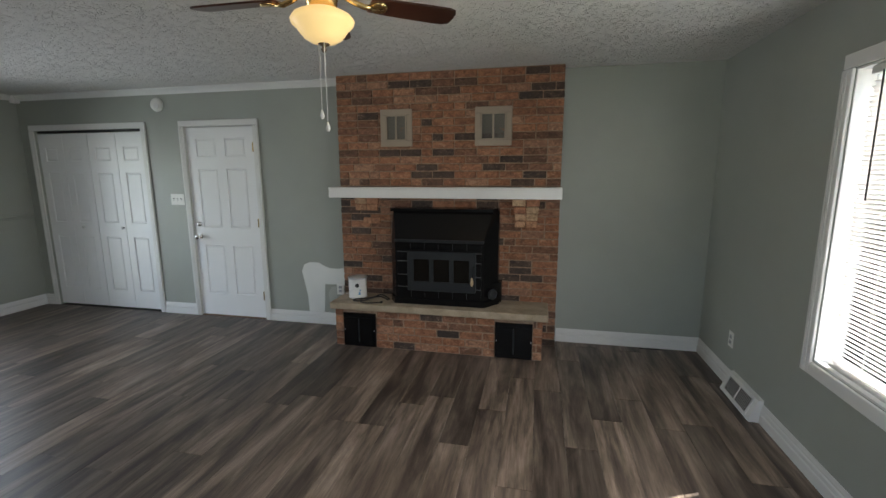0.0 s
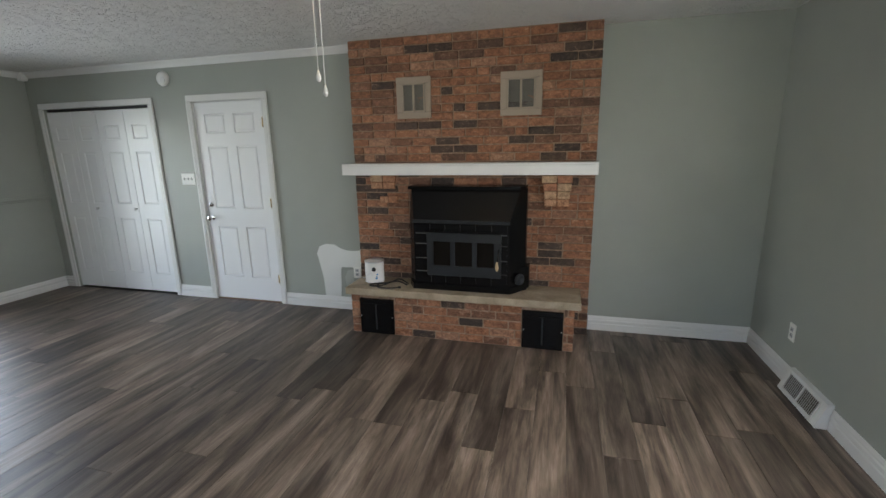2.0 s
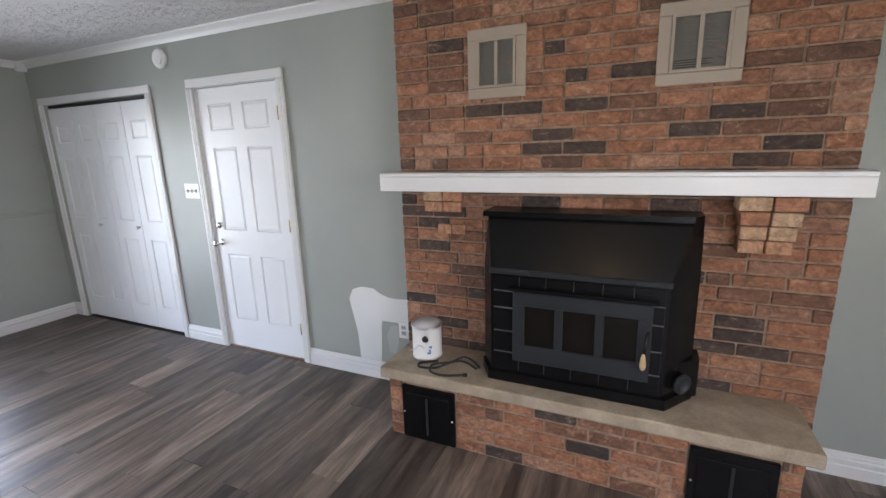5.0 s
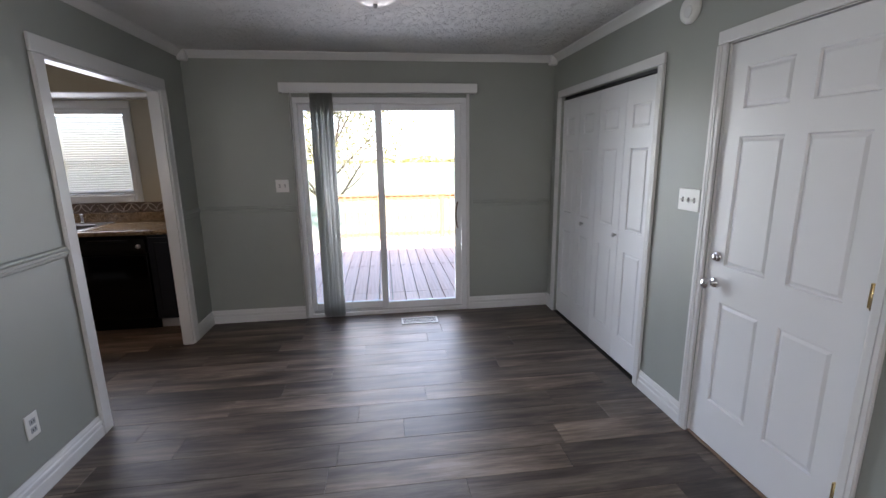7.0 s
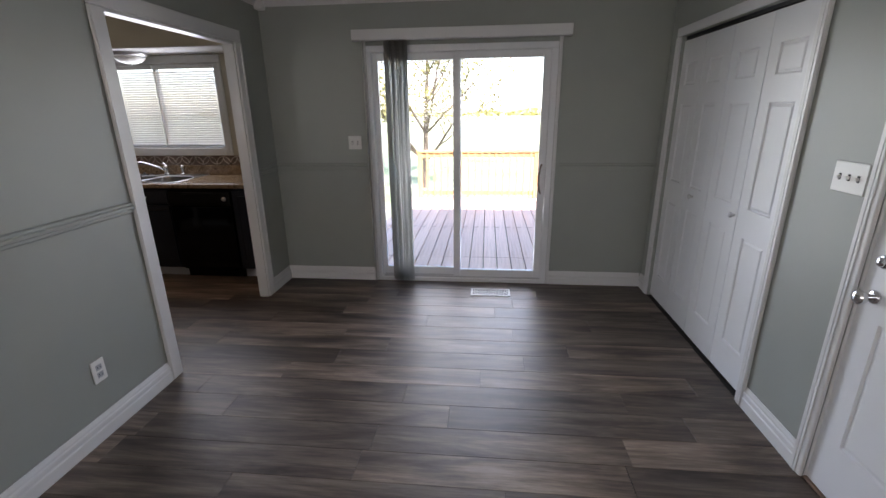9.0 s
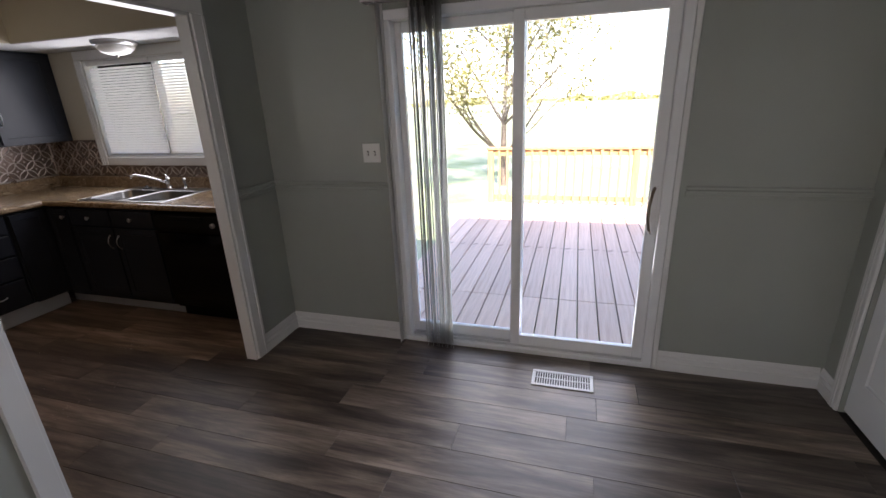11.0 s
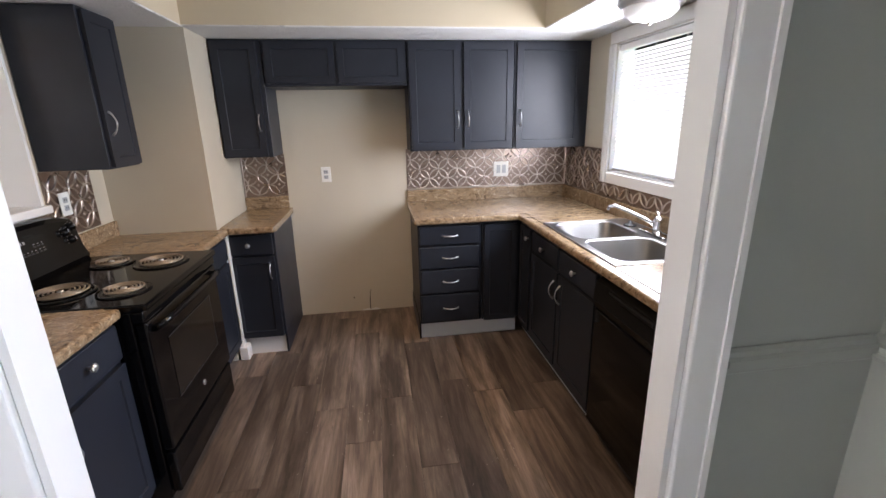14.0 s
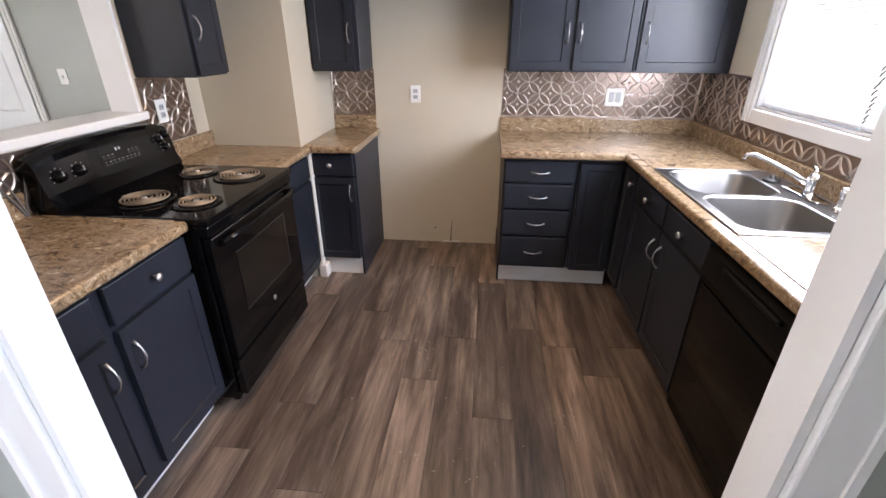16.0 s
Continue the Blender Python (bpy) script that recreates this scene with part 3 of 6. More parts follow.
def casing(name, axis, plane, out, a, b, top, w, label, bottom=0.0, sill=False):
    """Door or window trim round an opening: two legs and a head, and a foot for windows. out: +1 or -1, the way that it stands proud."""
    t = thing(name, {"x": ((a + b) / 2, plane, bottom), "y": (plane, (a + b) / 2, bottom)}[axis], label, "trim", kind="structure")
    lo, hi = sorted((plane, plane + out * 0.017))

    def piece(n, u0, u1, z0, z1):
        bm = box(u0, u1, lo, hi, z0, z1, 0.005, 2) if axis == "x" else box(lo, hi, u0, u1, z0, z1, 0.005, 2)
        part(n, bm, "trim", t)
        l2, h2 = sorted((plane + out * 0.017, plane + out * 0.022))
        if u1 - u0 < z1 - z0 and w < 0.08:
            m = (u0 + u1) / 2
            part("bead", box(m - 0.004, m + 0.006, l2, h2, z0 + 0.004, z1 - 0.004) if axis == "x" else box(l2, h2, m - 0.004, m + 0.006, z0 + 0.004, z1 - 0.004), "trim", t)
        if u1 - u0 < z1 - z0:
            e0, e1 = (u0 + 0.004, u0 + 0.02) if u0 < a else (u1 - 0.02, u1 - 0.004)
            part("bead", box(e0, e1, l2, h2, z0 + 0.004, z1 - 0.004) if axis == "x" else box(l2, h2, e0, e1, z0 + 0.004, z1 - 0.004), "trim", t)
    piece("leg", a - w, a - 0.002, bottom - (w if sill else 0), top)
    piece("leg", b + 0.002, b + w, bottom - (w if sill else 0), top)
    piece("head", a - w, b + w, top + 0.002, top + w)
    if sill:
        piece("foot", a, b, bottom - w, bottom - 0.002)
    return t


# ---- trim of the living and dining room ----
CW = 0.062
casing("closet_casing", "x", YN, -1, CLOSET[0], CLOSET[1], CLOSET[2], CW, "white painted door casing round the closet")
casing("entry_casing", "x", YN, -1, ENTRY[0], ENTRY[1], ENTRY[2], CW, "white painted door casing round the panel door")
casing("kitchen_opening_casing", "x", YO, 1, ARCH[0], ARCH[1], ARCH[2], 0.088, "wide white casing of the kitchen opening")
casing("kitchen_opening_casing", "x", YOK, -1, ARCH[0], ARCH[1], ARCH[2], 0.1, "wide white casing on the kitchen side")
jamb = thing("opening_jamb", (ARCH[0], YO, 0), "white painted boards lining the kitchen opening", "trim", kind="structure")
part("side", box(ARCH[0] - 0.001, ARCH[0] + 0.014, YOK - 0.004, YO + 0.004, 0, ARCH[2]), "trim", jamb)
part("side", box(ARCH[1] - 0.014, ARCH[1] + 0.001, YOK - 0.004, YO + 0.004, 0, ARCH[2]), "trim", jamb)
part("head", box(ARCH[0] + 0.014, ARCH[1] - 0.014, YOK - 0.004, YO + 0.004, ARCH[2] - 0.014, ARCH[2] + 0.001), "trim", jamb)
BH = 0.125
for a, b in ((XW, CLOSET[0] - CW), (CLOSET[1] + CW, ENTRY[0] - CW), (ENTRY[1] + CW, -1.995), (0.05, XE)):
    strip("baseboard_north", BASE_STEPS, 0.016, BH, "N", YN, a, b, 0, "trim", "white moulded baseboard", "baseboard")
for a, b in ((YO, SLIDER[0] - 0.02), (SLIDER[1] + 0.03, YN - 0.016)):
    strip("baseboard_west", BASE_STEPS, 0.016, BH, "W", XW, a, b, 0, "trim", "white moulded baseboard", "baseboard")
for a, b in ((XW + 0.016, ARCH[0] - 0.09), (ARCH[1] + 0.09, XP + 0.12)):
    strip("baseboard_opening", BASE_STEPS, 0.016, BH, "S", YO, a, b, 0, "trim", "white moulded baseboard", "baseboard")
for a, b in ((YS, 2.685), (3.135, YN - 0.016)):
    strip("baseboard_east", BASE_STEPS, 0.016, BH, "E", XE, a, b, 0, "trim", "white moulded baseboard", "baseboard")
strip("crown_north", CROWN_STEPS, 0.05, 0.058, "N", YN, XW + 0.05, -1.99, ZC - 0.058, "trim", "white crown moulding at the ceiling", "crown moulding")
strip("crown_west", CROWN_STEPS, 0.05, 0.058, "W", XW, YO, YN, ZC - 0.058, "trim", "white crown moulding at the ceiling", "crown moulding")
strip("crown_opening", CROWN_STEPS, 0.05, 0.058, "S", YO, XW + 0.05, XP + 0.12, ZC - 0.058, "trim", "white crown moulding at the ceiling", "crown moulding")
for y in (YO, YN - 0.07):
    setting("corner_block", box(XW + 0.001, XW + 0.07, y, y + 0.07, ZC - 0.085, ZC - 0.002, 0.008), "trim", "white crown corner block at the ceiling", "crown moulding")
for a, b in ((YO, SLIDER[0] - 0.03), (SLIDER[1] + 0.06, YN)):
    strip("chair_rail_west", CHAIR_STEPS, 0.02, 0.06, "W", XW, a, b, 1.045, "wall", "grey painted chair rail", "chair rail")
for a, b in ((XW + 0.02, ARCH[0] - 0.09), (ARCH[1] + 0.09, XP + 0.12)):
    strip("chair_rail_opening", CHAIR_STEPS, 0.02, 0.06, "S", YO, a, b, 1.045, "wall", "grey painted chair rail", "chair rail")

# ---- panel door and closet ----
entry = thing("entry_door", (ENTRY[0], YN, 0), "closed white six-panel door with chrome knob and deadbolt", "door")
w, h = ENTRY[1] - ENTRY[0] - 0.01, 2.012
leaf = part("leaf", faced(panel_slab(w, h, 0.035, (0.105, 0.345, 0.445, 0.685), (0.24, 0.78, 0.97, 1.59, 1.715, 1.9), {(1, 1), (3, 1), (1, 3), (3, 3), (1, 5), (3, 5)}), "S", (ENTRY[0] + 0.005, YN + 0.045, 0.014)), "door", entry)
for z, n in ((1.02, "deadbolt"), (0.885, "door_knob")):
    part("rose", lathe([(0.027, 0), (0.027, -0.006), (0.02, -0.012)], 24, (ENTRY[0] + 0.066, YN + 0.009, z), "y"), "chrome", entry)
part("deadbolt", lathe([(0.018, -0.012), (0.018, -0.02), (0.012, -0.024), (0.004, -0.025)], 20, (ENTRY[0] + 0.066, YN + 0.009, 1.02), "y"), "chrome", entry)
part("door_knob", lathe([(0.012, -0.012), (0.011, -0.03), (0.024, -0.04), (0.029, -0.052), (0.026, -0.064), (0.012, -0.07), (0.002, -0.071)], 24, (ENTRY[0] + 0.066, YN + 0.009, 0.885), "y"), "chrome", entry)
for z in (0.26, 1.045, 1.82):
    part("hinge", join(box(ENTRY[1] - 0.022, ENTRY[1] - 0.001, YN - 0.002, YN + 0.012, z - 0.045, z + 0.045, 0.002), tube([(ENTRY[1] - 0.004, YN - 0.004, z - 0.048), (ENTRY[1] - 0.004, YN - 0.004, z + 0.048)], 0.006)), "brass", entry)
setting("entry_jamb", join(box(ENTRY[0] - 0.001, ENTRY[0] + 0.004, YN, YN + T, 0, ENTRY[2]), box(ENTRY[1] - 0.004, ENTRY[1] + 0.001, YN, YN + T, 0, ENTRY[2]), box(ENTRY[0], ENTRY[1], YN, YN + T, ENTRY[2] - 0.004, ENTRY[2] + 0.001)), "trim", "white door jamb and stop", "door jamb")
setting("threshold", box(ENTRY[0], ENTRY[1], YN - 0.004, YN + 0.1, 0, 0.012, 0.004), "threshold", "worn wooden door threshold strip", "threshold")
setting("entry_backing", box(ENTRY[0] - 0.1, ENTRY[1] + 0.1, YN + T + 0.005, YN + T + 0.03, 0, 2.2), "wall", "plain wall behind the door")
for k in range(2):
    x0, x1 = ((CLOSET[0] + 0.004, -5.076), (-5.064, CLOSET[1] - 0.004))[k]
    d = thing("bifold_door", (x0, YN, 0), "closed white bifold closet door with moulded panels", "closet door", "bifold closet doors")
    lw = (x1 - x0) / 2 - 0.002
    for i in range(2):
        part("leaf", faced(panel_slab(lw, 1.985, 0.03, (0.085, lw - 0.085), (0.2, 0.83, 0.99, 1.55, 1.68, 1.83), {(1, 1), (1, 3), (1, 5)}, 0.016, 0.009, 0.006), "S", (x0 + i * (lw + 0.004), YN + 0.05 + 0.0015 * i, 0.018)), "door", d)
    part("knob", lathe([(0.008, 0), (0.008, -0.014), (0.016, -0.02), (0.017, -0.028), (0.008, -0.033), (0.001, -0.0335)], 18, ((-5.262, -4.716)[k], YN + 0.02, 0.955), "y"), "nickel", d)
setting("closet_track", box(CLOSET[0], CLOSET[1], YN + 0.03, YN + 0.07, CLOSET[2] - 0.02, CLOSET[2]), "rubber", "dark closet door track", "door track")
setting("closet_back", box(CLOSET[0] - 0.1, CLOSET[1] + 0.1, YN + T + 0.005, YN + T + 0.03, 0, 2.2), "wall", "plain closet back wall")

# ---- wall plates, smoke alarm, plaster patch ----
plate("switch_plate", "S", (-3.945, YN, 1.283), 0.165, 0.118, "toggle3", "white three-gang switch plate beside the panel door")
plate("switch_plate", "E", (XW, 1.29, 1.283), 0.115, 0.115, "toggle2", "white two-gang switch plate beside the sliding door")
plate("wall_outlet", "S", (-2.1, YN, 0.385), 0.075, 0.115, "outlet", "white duplex outlet beside the brick hearth")
plate("wall_outlet", "W", (XE, 3.225, 0.348), 0.072, 0.115, "outlet", "white duplex outlet low on the living room wall")
plate("wall_outlet", "N", (-3.81, YO, 0.345), 0.072, 0.115, "outlet", "white duplex outlet below the chair rail")
alarm = thing("smoke_alarm", (-4.07, YN, 2.265), "round white smoke alarm on the wall", "smoke alarm")
part("housing", lathe([(0.068, 0), (0.071, -0.012), (0.064, -0.028), (0.044, -0.036), (0.001, -0.036)], 32, (-4.07, YN, 2.265), "y"), "plastic", alarm)
part("ring", lathe([(0.03, -0.034), (0.03, -0.039), (0.026, -0.039), (0.001, -0.0395)], 24, (-4.055, YN, 2.25), "y"), "trim", alarm)
rng = random.Random(4)
outline = [(-2.52, 0.56), (-2.49, 0.63), (-2.42, 0.655), (-2.33, 0.65), (-2.27, 0.62), (-2.2, 0.6), (-2.12, 0.6), (-2.01, 0.605), (-2.0, 0.45), (-2.08, 0.42), (-2.15, 0.43), (-2.27, 0.425), (-2.28, 0.36), (-2.28, 0.26), (-2.29, 0.13), (-2.46, 0.128), (-2.475, 0.3), (-2.5, 0.45)]
pb = prism([(x + rng.uniform(-0.006, 0.006), z + rng.uniform(-0.004, 0.004)) for x, z in outline], "y", YN - 0.002, YN)
tagged(part("wall_patch", pb, "patch"), "rough white primer patch on the grey wall", "paint patch")
tagged(part("plaster_smear", prism([(-2.235, 0.33), (-2.2, 0.4), (-2.15, 0.41), (-2.14, 0.3), (-2.17, 0.2), (-2.22, 0.21)], "y", YN - 0.0015, YN), "patch_grey"), "pale plaster smear beside the primer patch", "paint patch")

# ---- baseboard register and floor register ----
reg = thing("baseboard_register", (XE, 2.95, 0), "white metal baseboard register with a slanted grille", "register")
part("body", prism([(XE, 0), (XE - 0.075, 0), (XE - 0.08, 0.012), (XE - 0.03, 0.145), (XE, 0.15)], "y", 2.69, 3.13), "trim", reg)
def slant(y0, y1, s0, s1, lift):
    """A thin strip on the register's slanted face between two heights along it."""
    p, q = Vector((XE - 0.08, 0, 0.012)), Vector((XE - 0.03, 0, 0.145))
    n = Vector((-0.133, 0, 0.05)).normalized() * lift
    a, b = p.lerp(q, s0), p.lerp(q, s1)
    return prism([(a.x, a.z), (b.x, b.z), (b.x + n.x, b.z + n.z), (a.x + n.x, a.z + n.z)], "y", y0, y1)
part("opening", slant(2.74, 3.08, 0.16, 0.86, 0.0015), "mesh_dark", reg)
for y0, y1, s0, s1 in ((2.73, 3.09, 0.1, 0.17), (2.73, 3.09, 0.86, 0.93), (2.73, 2.745, 0.17, 0.86), (3.075, 3.09, 0.17, 0.86), (2.905, 2.92, 0.17, 0.86)):
    part("frame", slant(y0, y1, s0, s1, 0.006), "trim", reg)
for k in range(20):
    part("fin", slant(2.752 + k * 0.0165, 2.756 + k * 0.0165, 0.17, 0.86, 0.004), "nickel", reg)
freg = thing("floor_register", (-5.71, 2.49, 0), "white metal floor register near the sliding door", "register")
part("pan", box(-5.775, -5.65, 2.335, 2.65, 0.0, 0.003), "slot", freg)
for x0, x1, y0, y1 in ((-5.79, -5.77, 2.32, 2.665), (-5.655, -5.635, 2.32, 2.665), (-5.77, -5.655, 2.32, 2.34), (-5.77, -5.655, 2.645, 2.665)):
    part("frame", box(x0, x1, y0, y1, 0.0, 0.007, 0.002), "trim", freg)
for k in range(21):
    part("fin", box(-5.77, -5.655, 2.349 + k * 0.0142, 2.354 + k * 0.0142, 0.002, 0.006), "trim", freg)
part("lever", box(-5.716, -5.709, 2.34, 2.645, 0.003, 0.0065), "trim", freg)

# ---- chimney breast, mantel, hearth ----
BX0, BX1, BY = -1.985, 0.04, 3.69
chimney = thing("chimney_breast", (-0.97, YN, 0), "red-brown brick chimney breast with dark burnt bricks", "fireplace", kind="structure")
part("mortar", join(box(BX0 + 0.006, BX1 - 0.006, BY + 0.006, YN, 0, ZC)), "mortar", chimney)
for x0, name in ((-1.83, "left"), (-0.365, "right")):
    rows = ((0, 0.235, 0.0), (1, 0.225, 0.0)) if name == "left" else ((0, 0.235, 0.0), (1, 0.215, 0.012), (2, 0.2, 0.02), (3, 0.195, 0.022))
    for k, bw, inset in rows:
        z1 = 1.33 - 0.062 * k
        for i in range(2):
            part("corbel_brick", box(x0 + inset + i * bw / 2 + 0.003, x0 + inset + (i + 1) * bw / 2 - 0.003, (3.56 + 0.02 * k) if name == "right" else 3.655 + 0.012 * k, BY + 0.002, z1 - 0.056, z1, 0.004), "corbel", chimney)
for i in range(2):
    part("corbel_brick", box(-1.75 + i * 0.085, -1.67 + i * 0.085, 3.672, BY + 0.002, 1.09, 1.145, 0.003), "corbel", chimney)
mantel = thing("mantel_shelf", (-0.98, BY, 1.335), "white painted box mantel shelf on the brick", "mantel")
part("top_board", box(-2.03, 0.045, 3.54, BY - 0.002, 1.412, 1.43, 0.003, 2), "trim", mantel)
part("front_board", box(-2.03, 0.045, 3.541, 3.559, 1.335, 1.4115, 0.003, 2), "trim", mantel)
for x in (-2.029, 0.027):
    part("end_board", box(x, x + 0.017, 3.5595, BY - 0.002, 1.336, 1.4115, 0.002), "trim", mantel)
part("bottom_board", box(-2.011, 0.0265, 3.5595, BY - 0.002, 1.337, 1.35), "trim", mantel)
hearth = thing("raised_hearth", (-1.0, 3.5, 0), "raised brick hearth with a tan stone slab and ash doors", "hearth", kind="structure")
HX0, HX1, HY, HZ = -1.925, -0.075, 3.347, 0.35
part("mortar", box(HX0 + 0.006, HX1 - 0.006, HY + 0.006, BY, 0, HZ), "mortar", hearth)
part("stone_slab", box(-1.955, -0.035, 3.308, BY - 0.001, HZ, 0.412, 0.009, 2), "slab", hearth)
for x0, x1 in ((-1.84, -1.535), (-0.468, -0.158)):
    d = part("ash_door", box(x0, x1, HY - 0.012, HY + 0.01, 0.006, 0.316, 0.004), "iron", hearth, "black metal ash door")
    part("inner_panel", box(x0 + 0.03, x1 - 0.03, HY - 0.02, HY - 0.012, 0.04, 0.28, 0.004), "iron", d)
    part("mullion", box((x0 + x1) / 2 - 0.006, (x0 + x1) / 2 + 0.006, HY - 0.025, HY - 0.02, 0.05, 0.27, 0.002), "iron_grey", d)
    for sx in (x0 + 0.012, x1 - 0.012):
        part("screw", lathe([(0.005, 0), (0.005, -0.003), (0.001, -0.004)], 10, (sx, HY - 0.012, 0.16), "y"), "nickel", d)
for x0, x1, z0, z1 in ((-1.56, -1.265, 1.79, 2.115), (-0.702, -0.385, 1.785, 2.112)):
    v = thing("brick_vent", (x0, BY, z0), "tan metal warm-air vent with dark mesh on the brick", "vent", "chimney vents")
    for a, b, c, d in ((x0, x1, z0, z0 + 0.05), (x0, x1, z1 - 0.05, z1), (x0, x0 + 0.05, z0 + 0.05, z1 - 0.05), (x1 - 0.05, x1, z0 + 0.05, z1 - 0.05)):
        part("frame", box(a, b, BY - 0.016, BY, c, d, 0.004, 2), "tan_metal", v)
    part("inner_frame", join(box(x0 + 0.05, x1 - 0.05, BY - 0.022, BY - 0.004, z0 + 0.05, z0 + 0.062), box(x0 + 0.05, x1 - 0.05, BY - 0.022, BY - 0.004, z1 - 0.062, z1 - 0.05), box(x0 + 0.05, x0 + 0.062, BY - 0.022, BY - 0.004, z0 + 0.062, z1 - 0.062), box(x1 - 0.062, x1 - 0.05, BY - 0.022, BY - 0.004, z0 + 0.062, z1 - 0.062)), "tan_metal", v)
    xm = (x0 + x1) / 2
    part("mullion", box(xm - 0.008, xm + 0.008, BY - 0.02, BY - 0.004, z0 + 0.062, z1 - 0.062), "tan_metal", v)
    part("mesh", box(x0 + 0.05, x1 - 0.05, BY - 0.005, BY - 0.001, z0 + 0.05, z1 - 0.05), "mesh_dark", v)
    n = 22
    for k in range(n):
        z = z0 + 0.066 + (z1 - z0 - 0.132) * k / (n - 1)
        part("louvre", box(x0 + 0.062, x1 - 0.062, BY - 0.009, BY - 0.005, z - 0.0025, z + 0.0025), "mesh_dark", v)

# ---- fireplace insert ----
stove = thing("fireplace_insert", (-0.95, 3.5, 0.412), "black cast-iron fireplace insert with a three-pane door", "wood stove")
SX0, SX1, SF = -1.36, -0.585, 3.42
plan = [(SX0, SF), (SX1, SF), (-0.47, 3.56), (-0.47, BY), (-1.425, BY), (-1.425, 3.52)]
part("body", prism(plan, "z", 0.44, 0.985), "iron", stove)
part("plinth", prism([(x + (0.012 if x > -0.9 else -0.012), y - (0.014 if y < 3.5 else 0)) for x, y in plan], "z", 0.412, 0.462), "iron", stove)
hood = bmesh.new()
lo = [hood.verts.new((x, y, 0.985)) for x, y in plan]
hi = [hood.verts.new(p) for p in ((-1.405, 3.53, 1.225), (-0.515, 3.53, 1.225), (-0.47, 3.6, 1.225), (-0.47, BY, 1.225), (-1.425, BY, 1.225), (-1.425, 3.58, 1.225))]
for k in range(6):
    hood.faces.new((lo[k], lo[(k + 1) % 6], hi[(k + 1) % 6], hi[k]))
hood.faces.new(hi)
hood.faces.new(lo[::-1])
part("hood", hood, "iron", stove)
part("top_flange", prism([(-1.425, 3.5), (-0.515, 3.5), (-0.475, 3.56), (-0.475, BY), (-1.425, BY)], "z", 1.225, 1.25), "iron", stove)
part("hood_rail", box(SX0 - 0.005, SX1 + 0.005, SF - 0.012, SF + 0.01, 0.965, 0.99, 0.004), "iron_grey", stove)
for x in (-1.18, -0.72):
    part("screw", lathe([(0.008, 0), (0.008, -0.003), (0.004, -0.006)], 12, (x, SF - 0.012, 0.976), "y"), "iron_grey", stove)
# backing plate whose lighter colour paints the glint of the joints
part("tile_bed", box(SX0 + 0.016, SX1 - 0.016, SF - 0.0015, SF + 0.002, 0.476, 0.955), "tile_joint_glint", stove, "joints between the black tiles, greyed for their glint")
tw = (SX1 - SX0 - 0.03) / 6
for i in range(6):
    for j, (z0, z1) in enumerate(((0.885, 0.958), (0.8, 0.88), (0.68, 0.795), (0.57, 0.675), (0.475, 0.565))):
        if 0 < j < 4 and 0 < i < 5:
            continue
        x0 = SX0 + 0.015 + i * tw
        part("tile", box(x0 + 0.0015, x0 + tw - 0.0015, SF - 0.006, SF + 0.002, z0, z1 - 0.002, 0.002), "iron", stove)
DX0, DX1, DZ0, DZ1 = -1.245, -0.645, 0.54, 0.892
door = part("door", box(DX0 + 0.02, DX1 - 0.02, SF - 0.006, SF - 0.002, DZ0 + 0.02, DZ1 - 0.02), "iron", stove)
for z0, z1 in ((DZ0, DZ0 + 0.085), (DZ1 - 0.07, DZ1)):
    part("door_rail", box(DX0, DX1, SF - 0.03, SF - 0.003, z0, z1, 0.004), "iron_grey", door, "dark grey cast door rail")
for u, v in ((0, 0.055), (0.195, 0.232), (0.372, 0.409), (0.545, 0.6)):
    part("door_stile", box(DX0 + u, DX0 + v, SF - 0.0295, SF - 0.003, DZ0 + 0.083, DZ1 - 0.068, 0.003), "iron_grey", door, "dark grey cast door stile")
for u, v in ((0.052, 0.198), (0.229, 0.375), (0.406, 0.548)):
    part("pane", box(DX0 + u, DX0 + v, SF - 0.02, SF - 0.007, DZ0 + 0.08, DZ1 - 0.065), "soot_glass", door)
part("ledge", box(DX0 - 0.02, DX1 + 0.02, SF - 0.045, SF, DZ1 + 0.004, DZ1 + 0.018, 0.003), "iron", stove)
part("latch", tube([(-0.668, SF - 0.035, 0.6), (-0.668, SF - 0.05, 0.7), (-0.66, SF - 0.045, 0.78)], 0.006), "iron", door)
part("spring_handle", lathe([(0.006, -0.036), (0.012, -0.024), (0.0135, -0.006), (0.01, 0.018), (0.006, 0.036)], 16, (-0.672, SF - 0.055, 0.645)), "wood", door, "pale wooden spring handle")
part("blower", prism([(-0.6, SF + 0.01), (-0.44, 3.56), (-0.44, 3.66), (-0.52, 3.66)], "z", 0.43, 0.61), "iron", stove)
part("blower_ring", moved(lathe([(0.045, 0), (0.045, -0.01), (0.034, -0.012), (0.032, -0.002), (0.001, -0.002)], 24, (0, 0, 0), "y"), pose(-0.51, 3.475, 0.52, 0, 0, 42)), "iron_grey", stove)

# ---- paint can and cord on the hearth ----
can = thing("paint_can", (-1.79, 3.49, 0.412), "white paint can with a steel rim and printed label", "paint can")
part("body", lathe([(0.082, 0.0), (0.084, 0.004), (0.0825, 0.008), (0.0825, 0.176), (0.085, 0.18), (0.085, 0.186)], 36, (-1.79, 3.49, 0.412)), "paper", can)
part("rim", lathe([(0.086, 0.178), (0.087, 0.19), (0.08, 0.192), (0.078, 0.185), (0.06, 0.184), (0.001, 0.1845)], 36, (-1.79, 3.49, 0.412)), "steel", can)
part("base_ring", lathe([(0.084, 0.0), (0.0855, 0.003), (0.084, 0.008)], 36, (-1.79, 3.49, 0.412)), "steel", can)
